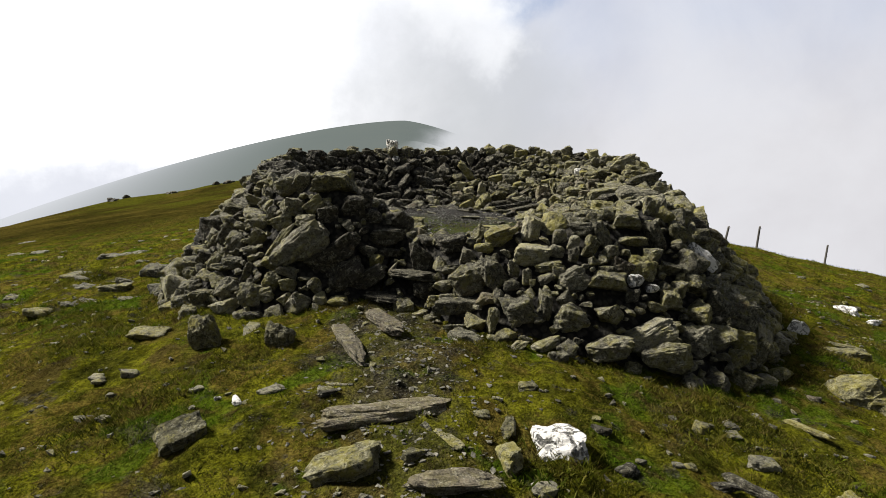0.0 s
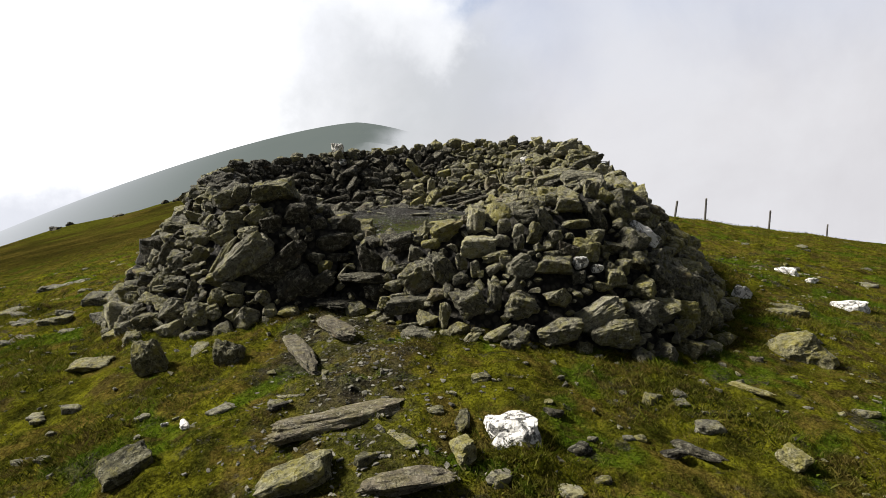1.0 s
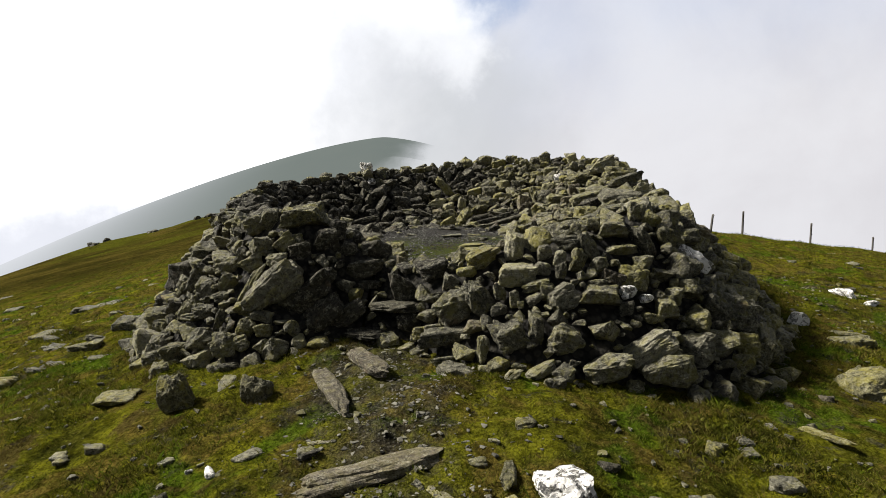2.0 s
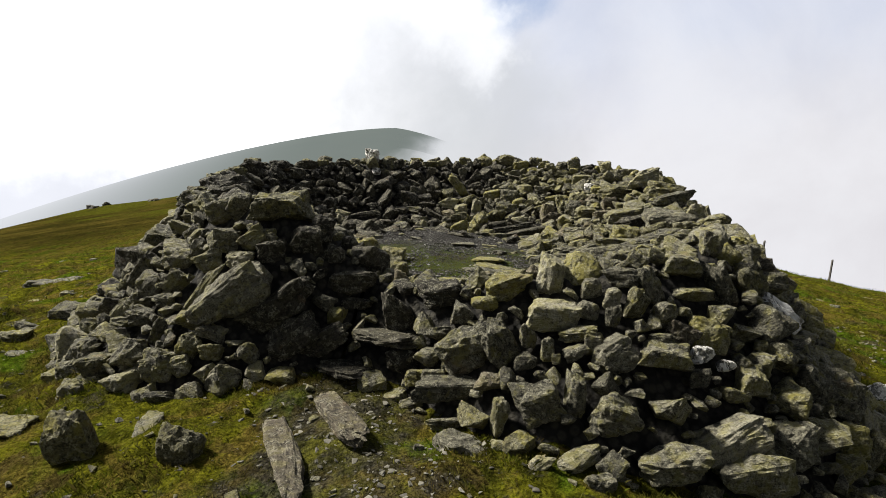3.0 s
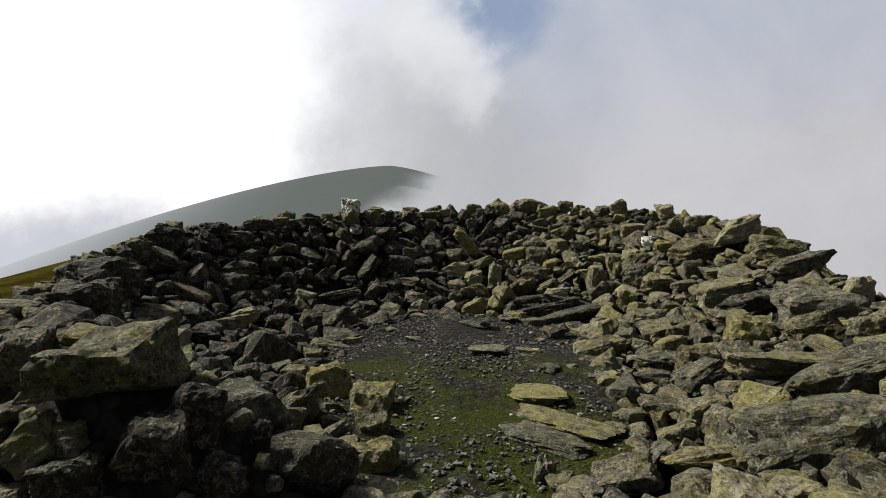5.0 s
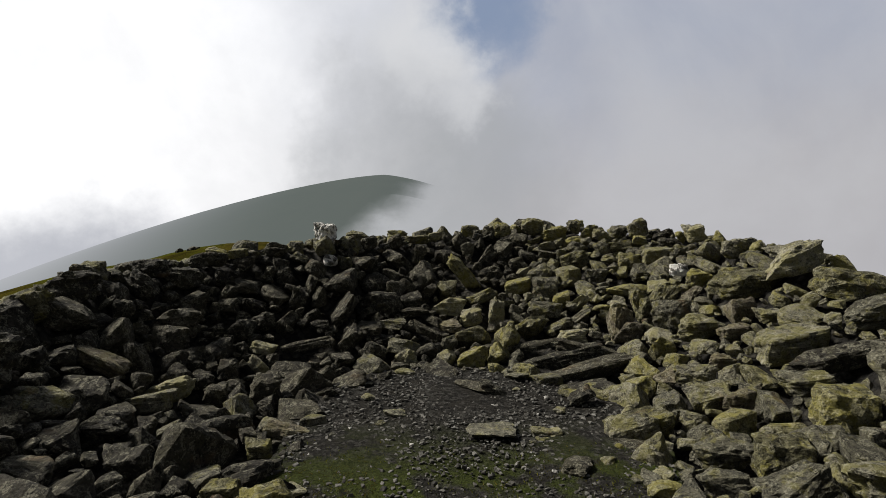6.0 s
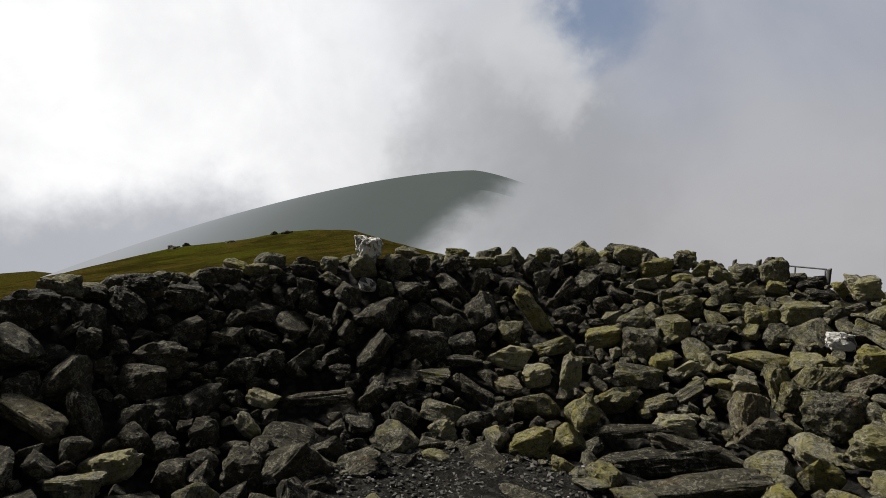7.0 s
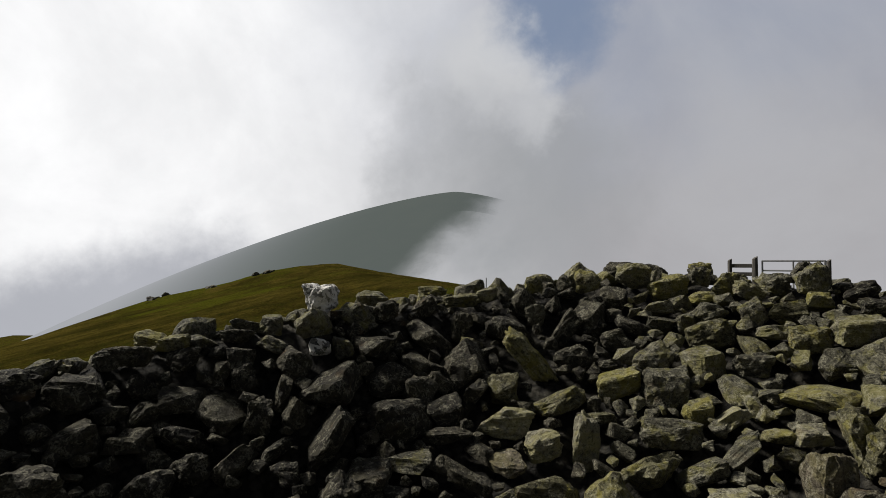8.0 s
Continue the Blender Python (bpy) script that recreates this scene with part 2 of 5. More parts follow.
shale_mat, n = material("trodden_shale")
rnd = n.add("ShaderNodeNewGeometry").outputs["Random Per Island"]
p = n.add("ShaderNodeTexCoord").outputs["Object"]
colour = n.mix(n.math("POWER", rnd, 1.6), (0.045, 0.042, 0.032), (0.19, 0.18, 0.145))
colour = n.mix(n.ramp(n.noise(p, 40, 4), 0.45, 0.6, 0.0, 0.5), colour, (0.09, 0.084, 0.062))
finish(n, colour, 0.85, n.noise(p, 90, 4), 0.5, 0.01)

grass_mat, n = material("short_grass")
rnd = n.add("ShaderNodeNewGeometry").outputs["Random Per Island"]
p = n.add("ShaderNodeTexCoord").outputs["Object"]
colour = n.mix(n.ramp(n.noise(p, 2.4, 5, 0.62), 0.38, 0.62), (0.036, 0.043, 0.006), (0.108, 0.114, 0.012))
colour = n.mix(n.ramp(n.noise(p, 1.7, 5, 0.6, 0.4), 0.50, 0.66), colour, (0.112, 0.086, 0.022))
clump = n.noise(p, 8.5, 4, 0.65)
colour = n.mix(n.ramp(clump, 0.52, 0.64), colour, (0.088, 0.066, 0.020))
colour = n.mix(n.ramp(n.noise(p, 6.0, 4, 0.6, 0.3), 0.54, 0.64), colour, (0.085, 0.110, 0.008))
colour = n.mix(n.math("MULTIPLY", n.ramp(n.noise(p, 1.1, 4, 0.6, 0.5), 0.53, 0.61), 0.8), colour, (0.050, 0.098, 0.006))
colour = n.mix(n.math("MULTIPLY", n.ramp(n.noise(p, 2.1, 5, 0.65, 0.8), 0.55, 0.63), 0.85), colour, (0.072, 0.054, 0.018))
colour = n.mix(n.ramp(rnd, 0.55, 1.0, 0.0, 0.6), colour, (0.150, 0.136, 0.036))
shade = n.math("MULTIPLY", n.ramp(clump, 0.34, 0.50, 0.55, 1.1), n.ramp(rnd, 0.0, 0.5, 0.45, 1.0))
colour = n.mix(1.0, colour, n.add("ShaderNodeCombineXYZ", {0: shade, 1: shade, 2: shade}).outputs[0], "MULTIPLY")
b1 = n.add("ShaderNodeBsdfDiffuse", {"Color": colour})
b2 = n.add("ShaderNodeBsdfTranslucent", {"Color": colour})
n.add("ShaderNodeOutputMaterial", {0: n.add("ShaderNodeMixShader", {0: 0.3, 1: b1, 2: b2})})


def wood(name, dark, light):
    m, n = material(name)
    p = n.add("ShaderNodeTexCoord").outputs["Object"]
    g = n.noise(n.add("ShaderNodeVectorMath", {0: p, 1: (18, 18, 1.5)}, operation="MULTIPLY").outputs[0], 2.5, 5, 0.65)
    finish(n, n.mix(n.ramp(g, 0.3, 0.7), dark, light), 0.9, g, 0.6, 0.01)
    return m


post_mat = wood("weathered_post_wood", (0.035, 0.033, 0.030), (0.11, 0.10, 0.09))
steel_mat, n = material("galvanised_steel")
p = n.add("ShaderNodeTexCoord").outputs["Object"]
b = finish(n, n.mix(n.noise(p, 12, 4), (0.20, 0.20, 0.21), (0.36, 0.36, 0.37)), 0.55)
b.inputs["Metallic"].default_value = 0.8

hill_mat, n = material("misty_far_hill")
p = n.add("ShaderNodeTexCoord").outputs["Object"]
sep = n.add("ShaderNodeSeparateXYZ", {0: p})
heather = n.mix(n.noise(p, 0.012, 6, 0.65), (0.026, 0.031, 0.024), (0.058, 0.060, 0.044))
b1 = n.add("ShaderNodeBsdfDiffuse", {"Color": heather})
# distance haze painted in as a glow, paler and denser towards the left
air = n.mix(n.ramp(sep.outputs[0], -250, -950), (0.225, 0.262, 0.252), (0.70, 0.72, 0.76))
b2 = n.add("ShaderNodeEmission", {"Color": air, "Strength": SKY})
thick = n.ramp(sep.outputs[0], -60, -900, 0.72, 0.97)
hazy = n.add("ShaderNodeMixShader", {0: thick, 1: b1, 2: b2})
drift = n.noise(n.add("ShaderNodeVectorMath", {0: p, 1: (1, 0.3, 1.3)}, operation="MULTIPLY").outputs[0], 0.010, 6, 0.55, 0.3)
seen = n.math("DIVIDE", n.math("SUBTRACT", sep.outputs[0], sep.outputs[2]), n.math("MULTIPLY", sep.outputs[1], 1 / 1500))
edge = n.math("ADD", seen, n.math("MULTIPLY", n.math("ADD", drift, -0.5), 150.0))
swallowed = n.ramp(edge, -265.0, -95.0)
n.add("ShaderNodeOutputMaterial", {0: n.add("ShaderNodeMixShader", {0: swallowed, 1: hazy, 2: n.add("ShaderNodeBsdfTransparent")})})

# ---------------------------------------------------------------- the lie of the land
CX, CY = 0.35, 7.8
ANG = [0, 20, 50, 72, 95, 122, 150, 165, 180, 195, 215, 233, 244, 252, 262, 272, 288, 305, 322, 340]
R_IN = [1.0, 1.0, 1.1, 1.0, 0.95, 1.0, 1.05, 1.0, 0.95, 1.0, 1.15, 1.45, 1.75, 1.95, 2.1, 2.1, 1.9, 1.35, 1.05, 1.0]
R_CREST = [2.75, 3.0, 3.6, 3.5, 3.1, 2.6, 2.9, 2.88, 2.85, 2.8, 2.75, 2.65, 2.5, 2.35, 2.45, 2.72, 2.98, 3.02, 2.8, 2.7]
Z_CREST = [1.46, 1.85, 2.04, 2.09, 1.95, 1.88, 1.68, 1.62, 1.44, 1.31, 1.23, 1.32, 1.1, 0.76, 0.74, 0.84, 1.02, 1.2, 1.22, 1.25]
R_OUT = [4.4, 4.6, 5.05, 5.0, 4.5, 4.0, 4.0, 4.05, 4.1, 4.05, 3.95, 3.65, 3.25, 2.95, 3.05, 3.6, 4.0, 4.3, 4.15, 4.2]


def ring(table, a):
    return np.interp(a, ANG, table, period=360)


def value_noise(x, y, seed):
    """Smooth random heights between -1 and 1, one lump to a metre."""
    x, y = np.asarray(x, float), np.asarray(y, float)
    i, j = np.floor(x), np.floor(y)
    u, v = x - i, y - j
    u, v = u * u * (3 - 2 * u), v * v * (3 - 2 * v)

    def corner(a, b):
        q = np.sin(a * 127.1 + b * 311.7 + seed * 74.7) * 43758.5453
        return 2 * (q - np.floor(q)) - 1

    return (corner(i, j) * (1 - u) + corner(i + 1, j) * u) * (1 - v) + (corner(i, j + 1) * (1 - u) + corner(i + 1, j + 1) * u) * v


def ground_z(x, y):
    """The summit: a ridge that climbs to the shelter, bends away beyond it and falls to both sides."""
    x, y = np.asarray(x, float), np.asarray(y, float)
    s = np.clip(1 - y / 20, 0, None)
    crest = 1.0 - 1.6 * s**2 - 0.45 * np.clip((y - 24) / 30, 0, 1) - 0.02 * np.clip(y - 78, 0, None) ** 1.6
    spine = 1.5 * np.exp(-(((y - 18) / 7) ** 2)) - 0.4 * np.clip(y - 22, 0, 70)
    d = np.sqrt((x - spine) ** 2 + 1.0) - 1.0
    z = crest - np.where(x < spine, 0.195, 0.155) * d - 0.02 * np.clip(d - 29, 0, 400) ** 2
    z = z + 1.1 * np.exp(-(((x + 29) / 9) ** 2 + ((y - 72) / 7) ** 2)) + 0.8 * np.exp(-(((x + 42) / 5) ** 2 + ((y - 69) / 5) ** 2))
    rough = 0.07 * value_noise(0.9 * x, 0.9 * y, 1) + 0.045 * value_noise(2.3 * x, 2.3 * y, 2) + 0.055 * np.abs(value_noise(4.7 * x, 4.7 * y, 3)) + 0.022 * np.abs(value_noise(9.5 * x, 9.5 * y, 4))
    return np.maximum(z + rough, -420.0)


def floor_z(x, y):
    return 0.69 + 0.078 * (np.asarray(y, float) - 6) + 0.0 * np.asarray(x, float)


def shelter_z(x, y):
    """Height of the heaped wall (or of floor and ground where there is none)."""
    x, y = np.asarray(x, float), np.asarray(y, float)
    r, a = np.hypot(x - CX, y - CY), np.degrees(np.arctan2(y - CY, x - CX)) % 360
    ri, rc, ro, zc = ring(R_IN, a), ring(R_CREST, a), ring(R_OUT, a), ring(Z_CREST, a)
    f, g = floor_z(x, y), ground_z(x, y)
    lean = 1.4 + 0.9 * np.exp(-(((a - 160) / 55) ** 2))
    u = np.clip((r - ri) / (rc - 0.12 - ri), 0, 1) ** lean
    v = np.clip((r - rc - 0.12) / (ro - rc - 0.12), 0, 1) ** (1 - 0.22 * np.exp(-(((a - 205) / 30) ** 2)) + 0.12 * np.exp(-(((a - 345) / 32) ** 2)))
    return np.where(r <= rc, f + (zc - f) * u, zc + (g - zc) * v)


def on_wall(x, y):
    r, a = np.hypot(x - CX, y - CY), np.degrees(np.arctan2(y - CY, x - CX)) % 360
    return (r > ring(R_IN, a)) & (r < ring(R_OUT, a))


# ---------------------------------------------------------------- mesh helpers


def raw(name, verts, faces, mat, smooth=False):
    me = bpy.data.meshes.new(name)
    verts, faces = np.asarray(verts, np.float32), np.asarray(faces, np.int32)
    k = faces.shape[1]
    me.vertices.add(len(verts))
    me.vertices.foreach_set("co", verts.ravel())
    me.loops.add(faces.size)
    me.loops.foreach_set("vertex_index", faces.ravel())
    me.polygons.add(len(faces))
    me.polygons.foreach_set("loop_start", np.arange(0, faces.size, k, dtype=np.int32))
    me.polygons.foreach_set("loop_total", np.full(len(faces), k, np.int32))
    me.update(calc_edges=True)
    me.validate()
    me.polygons.foreach_set("use_smooth", np.full(len(me.polygons), smooth))
    me.materials.append(mat)
    return me


def part(name, bm, mat, parent=None, label=""):
    me = bpy.data.meshes.new(name)
    bm.to_mesh(me)
    bm.free()
    me.materials.append(mat)
    ob = new(name, me)
    if parent is not None:
        ob.parent = parent
    return tagged(ob, label)


def sheet(xs, ys, height):
    """Vertices and quads of a height field over a grid of lines."""
    gx, gy = np.meshgrid(xs, ys, indexing="ij")
    v = np.stack([gx, gy, height(gx, gy)], -1).reshape(-1, 3)
    nx, ny = len(xs), len(ys)
    i = (np.arange(nx - 1)[:, None] * ny + np.arange(ny - 1)[None, :]).ravel()
    return v, np.stack([i, i + ny, i + ny + 1, i + 1], 1)


rng = np.random.default_rng(7)

# ---------------------------------------------------------------- ground, floor, far hill
far = np.geomspace(0.4, 2600, 96)
xs = np.concatenate([-9 - far[::-1], np.arange(-9, 9.01, 0.075), 9 + far])
ys = np.concatenate([-3 - far[::-1][:94], np.arange(-3, 14.01, 0.075), 14 + far])
v, f = sheet(xs, ys, ground_z)
ground = tagged(new("ground", raw("ground", v, f, turf_mat, True)), "mossy hilltop turf with bare shale and a trodden path", "ground", kind="structure")

aa = np.radians(np.arange(0, 360, 3.0))
rr = np.linspace(0, 1.0, 18)
v = [(CX + k * (0.12 + float(ring(R_IN, math.degrees(a) % 360))) * math.cos(a), CY + k * (0.12 + float(ring(R_IN, math.degrees(a) % 360))) * math.sin(a)) for k in rr for a in aa]
v = np.array(v)
v = np.column_stack([v, floor_z(v[:, 0], v[:, 1]) + 0.012 * np.sin(5 * v[:, 0]) * np.sin(4 * v[:, 1])])
na = len(aa)
f = [(i * na + j, (i + 1) * na + j, (i + 1) * na + (j + 1) % na, i * na + (j + 1) % na) for i in range(len(rr) - 1) for j in range(na)]
tagged(new("floor", raw("floor", v, f, gravel_mat, True)), "trodden floor of dark slate gravel and moss", "floor", kind="structure")


def hill_z(x, y):
    d = x + 106
    top = 167 - 0.0207 * np.abs(d) ** np.where(d < 0, 1.39, 1.46)
    return top - 0.00042 * (y - 1500) ** 2


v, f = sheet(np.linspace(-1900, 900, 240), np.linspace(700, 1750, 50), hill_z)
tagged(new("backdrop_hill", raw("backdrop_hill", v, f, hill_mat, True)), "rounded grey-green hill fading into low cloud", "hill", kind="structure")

# ---------------------------------------------------------------- stones


def stone_mesh(seed, points, boxy, chamfer=0.05, rough=0.05, split=2, fine=0.19):
    """An angular broken stone about 1 x 1 x 1: the hull of scattered points, edges chipped and faces uneven."""
    r = random.Random(seed)
    bm = bmesh.new()
    for corner in itertools.product((-1, 1), repeat=3):
        p = [c * r.uniform(0.42, 1.0) for c in corner]
        if r.random() < 0.5:
            p[r.randrange(3)] *= r.uniform(0.1, 0.6)
        bm.verts.new(Vector(p) * 0.5)
    for _ in range(points - 6):
        p = Vector((r.uniform(-1, 1), r.uniform(-1, 1), r.uniform(-1, 1)))
        p /= max(abs(p.x), abs(p.y), abs(p.z), 0.2)
        p *= r.uniform(0.8, 1.0) / max(1.0, p.length / boxy)
        bm.verts.new(p * 0.5)
    hull = bmesh.ops.convex_hull(bm, input=bm.verts)
    loose = [g for g in hull["geom_interior"] + hull["geom_unused"] if isinstance(g, bmesh.types.BMVert)]
    bmesh.ops.delete(bm, geom=list(set(loose)), context="VERTS")
    bmesh.ops.dissolve_limit(bm, angle_limit=radians(12), verts=bm.verts, edges=bm.edges)
    bmesh.ops.bevel(bm, geom=bm.edges[:], offset=chamfer, segments=1, profile=0.6, affect="EDGES", clamp_overlap=True)
    bmesh.ops.triangulate(bm, faces=bm.faces[:])
    for _ in range(split):
        long = [e for e in bm.edges if e.calc_length() > fine]
        bmesh.ops.subdivide_edges(bm, edges=long, cuts=1)
        bmesh.ops.triangulate(bm, faces=bm.faces[:])
    off = Vector((seed * 3.1, seed * 1.7, seed * 0.9))
    for q in bm.verts:
        k = noise.noise(q.co * 2.4 + off) * rough * 1.3 + noise.noise(q.co * 6 + off) * rough + noise.noise(q.co * 14 + off) * rough * 0.6
        ledge = 0.5 * rough * (abs(((q.co.z * 4 + noise.noise(q.co * 1.5 + off) * 1.2) % 1) - 0.5) * 2 - 0.5)
        q.co += q.co.normalized() * (k + ledge)
    lo = [min(q.co[i] for q in bm.verts) for i in range(3)]
    hi = [max(q.co[i] for q in bm.verts) for i in range(3)]
    for q in bm.verts:
        q.co = Vector([(q.co[i] - (lo[i] + hi[i]) / 2) / (hi[i] - lo[i]) for i in range(3)])
    me = bpy.data.meshes.new("stone")
    bm.to_mesh(me)
    bm.free()
    return me


SHAPES = [stone_mesh(40 + i, 9 + i % 6, (1.15, 1.3, 1.45)[i % 3], 0.065) for i in range(28)]
SMALL = [stone_mesh(240 + i, 8 + i % 5, (1.15, 1.3, 1.45)[i % 3], 0.05, 0.05, 1, 0.3) for i in range(20)]
ROUGH = [stone_mesh(340 + i, 10 + i % 6, (1.15, 1.3, 1.45)[i % 3], 0.075, 0.066, 3, 0.11) for i in range(24)]
CHIPS = [stone_mesh(140 + i, 7 + i % 3, 1.3, 0.03, 0.02, 0) for i in range(14)]
shape_data = {}


def arrays(me):
    if me not in shape_data:
        v = np.empty(len(me.vertices) * 3, np.float32)
        me.vertices.foreach_get("co", v)
        t = np.array([p.vertices[:] for p in me.polygons], np.int32)
        shape_data[me] = (v.reshape(-1, 3), t)
    return shape_data[me]


dressed = {}


def shape(i, mat, kinds):
    """Shape number i with a material: one shared mesh for all stones alike."""
    key = (i % len(kinds), mat, len(kinds))
    if key not in dressed:
        me = kinds[key[0]].copy()
        me.name = "stone"
        me.materials.clear()
        me.materials.append(mat)
        dressed[key] = me
    return dressed[key]


def lay(name, i, m, mat, parent=None, kinds=SHAPES):
    ob = new(name, shape(i, mat, kinds))
    ob.matrix_world = m
    if parent is not None:
        ob.parent = parent
    return ob


def heap(name, items, mat, parent=None):
    """Many stones joined into one mesh. items: (mesh, matrix)."""
    vs, fs, base = [], [], 0
    for me, m in items:
        v, t = arrays(me)
        a = np.array(m)
        vs.append(v @ a[:3, :3].T + a[:3, 3])
        fs.append(t + base)
        base += len(v)
    ob = new(name, raw(name, np.concatenate(vs), np.concatenate(fs), mat))
    if parent is not None:
        ob.parent = parent
    return ob


def placed(x, y, z, l, h, d, tilt=0.0, turn=0.0, pitch=0.0):
    """A stone l long, d deep and h high; tilt lifts its right end, turn swings it on the ground."""
    return Matrix.Translation((x, y, z)) @ Euler((radians(pitch), radians(-tilt), radians(turn)), "XYZ").to_matrix().to_4x4() @ Matrix.Diagonal((l, d, h, 1))

# ---------------------------------------------------------------- the shelter
shelter = tagged(new("stone_shelter"), "ring-shaped dry-stone summit shelter of lichened slate, partly tumbled, entrance open", "stone shelter")
shelter.location = (CX, CY, 0)
SECTIONS = [("left_bank", 170, 252), ("right_bank", 252, 330), ("right_wall", 330, 400), ("back_wall", 40, 118), ("left_wall", 118, 170)]
banks = []
for name, a0, a1 in SECTIONS:
    ang = np.radians(np.arange(a0, a1 + 0.1, 0.8))
    vs, fs = [], []
    lines = 60
    for a in ang:
        deg = math.degrees(a) % 360
        ri, ro = float(ring(R_IN, deg)) - 0.1, float(ring(R_OUT, deg)) + 0.1
        for k in range(lines):
            r = ri + (ro - ri) * k / (lines - 1)
            x, y = CX + r * math.cos(a), CY + r * math.sin(a)
            z = float(shelter_z(x, y)) - 0.13 + 0.07 * math.exp(-(((r - float(ring(R_CREST, deg)) - 0.06) / 0.28) ** 2)) + 0.07 * noise.noise(Vector((x * 7, y * 7, 3))) + 0.04 * noise.noise(Vector((x * 17, y * 17, 8)))
            vs.append((x - CX, y - CY, z))
    for i in range(len(ang) - 1):
        for k in range(lines - 1):
            j = i * lines + k
            fs.append((j, j + lines, j + lines + 1, j + 1))
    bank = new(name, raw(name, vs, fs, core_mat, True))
    bank.parent = shelter
    banks.append((bank, a0, a1))
    tagged(bank, "bank of tumbled slate stones and dark rubble")


def bank_of(x, y):
    a = math.degrees(math.atan2(y - CY, x - CX)) % 360
    for bank, a0, a1 in banks:
        if a0 <= a < a1 or a0 <= a + 360 < a1:
            return bank
    return banks[0][0]


taken = []  # place and reach of every stone laid so far


def shaded_inside(x, y):
    """The inside of the left and back wall, where dark, little-lichened slate stands in for shade."""
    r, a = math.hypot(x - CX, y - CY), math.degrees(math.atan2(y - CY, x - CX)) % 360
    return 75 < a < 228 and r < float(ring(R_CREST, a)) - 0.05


def key_stone(x, y, z, l, h, d, tilt=0.0, mat=rock_mat, turn=0.0, seed=None):
    """A stone that stands out in the wall."""
    seed = seed if seed is not None else int(abs(x * 131 + y * 57 + z * 29))
    bank = bank_of(x, y)
    # shade goes into the colour: grey stones in there turn dark
    if mat is rock_mat and shaded_inside(x, y):
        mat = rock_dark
    l, h, d = 0.9 * l, 0.88 * h, 0.85 * d
    z = min(z, float(shelter_z(x, y)) + 0.32 * h)
    ob = lay("stone", seed, placed(x - CX, y - CY, z, l, h, d, tilt, turn), mat, None, ROUGH if l > 0.16 else SHAPES)
    ob.parent = bank
    taken.append((x, y, z, 0.5 * min(l, 0.6 * l + 0.4 * h)))
    if l > 1.5 * h:
        for s in (-0.3, 0.3):
            taken.append((x + s * l * math.cos(radians(tilt)), y, z + s * l * math.sin(radians(tilt)), 0.42 * h))
    return ob


key_stone(-1.35, 5.18, 0.58, 0.72, 0.41, 0.44, 38, rock_pale, seed=7)
key_stone(-1.36, 5.32, 0.83, 0.25, 0.16, 0.15, 3, rock_pale, seed=14)
key_stone(-1.60, 5.25, 0.61, 0.59, 0.11, 0.12, 55, rock_mat, seed=21)
# dark slate round the entrance also puts the recess's shade into the stones
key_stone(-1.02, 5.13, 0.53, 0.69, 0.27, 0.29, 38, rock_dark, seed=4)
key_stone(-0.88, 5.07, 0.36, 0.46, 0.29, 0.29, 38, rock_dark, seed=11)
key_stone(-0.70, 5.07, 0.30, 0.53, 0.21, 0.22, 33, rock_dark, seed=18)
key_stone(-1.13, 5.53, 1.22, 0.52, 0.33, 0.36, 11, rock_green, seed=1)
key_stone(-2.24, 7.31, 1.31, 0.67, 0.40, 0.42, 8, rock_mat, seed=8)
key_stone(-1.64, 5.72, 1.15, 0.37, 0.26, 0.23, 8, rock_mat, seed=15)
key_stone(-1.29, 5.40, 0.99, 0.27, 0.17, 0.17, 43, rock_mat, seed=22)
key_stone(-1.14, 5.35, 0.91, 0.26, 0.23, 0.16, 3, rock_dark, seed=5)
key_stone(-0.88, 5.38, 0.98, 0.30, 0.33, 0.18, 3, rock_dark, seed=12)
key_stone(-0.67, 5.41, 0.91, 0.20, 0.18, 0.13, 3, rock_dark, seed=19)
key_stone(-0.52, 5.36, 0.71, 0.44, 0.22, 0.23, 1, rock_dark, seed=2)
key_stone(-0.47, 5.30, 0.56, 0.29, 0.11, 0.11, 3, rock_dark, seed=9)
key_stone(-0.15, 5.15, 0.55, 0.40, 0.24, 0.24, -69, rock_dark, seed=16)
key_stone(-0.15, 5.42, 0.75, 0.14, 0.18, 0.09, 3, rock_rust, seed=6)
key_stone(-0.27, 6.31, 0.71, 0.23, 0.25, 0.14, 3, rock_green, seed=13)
key_stone(-1.95, 5.65, 0.77, 0.36, 0.20, 0.21, 3, rock_mat, seed=3)
key_stone(-2.38, 5.91, 0.59, 0.37, 0.22, 0.23, 63, rock_mat, seed=10)
key_stone(-2.42, 5.63, 0.31, 0.28, 0.13, 0.14, 53, rock_pale, seed=17)
key_stone(-2.11, 5.36, 0.34, 0.26, 0.18, 0.16, 3, rock_mat, seed=0)
key_stone(-3.92, 7.30, -0.23, 0.51, 0.40, 0.32, 3, rock_mat, seed=7)
key_stone(-2.62, 5.51, 0.01, 0.30, 0.22, 0.18, 13, rock_mat, seed=14)
key_stone(-2.62, 5.35, -0.11, 0.29, 0.22, 0.18, 3, rock_mat, seed=21)
key_stone(-2.05, 5.02, -0.05, 0.32, 0.19, 0.20, 23, rock_pale, seed=4)
key_stone(-1.79, 5.00, 0.11, 0.28, 0.28, 0.17, 3, rock_mat, seed=11)
key_stone(-1.65, 4.97, 0.11, 0.23, 0.18, 0.14, 23, rock_mat, seed=18)
key_stone(-1.46, 5.06, 0.33, 0.25, 0.15, 0.15, -17, rock_pale, seed=1)
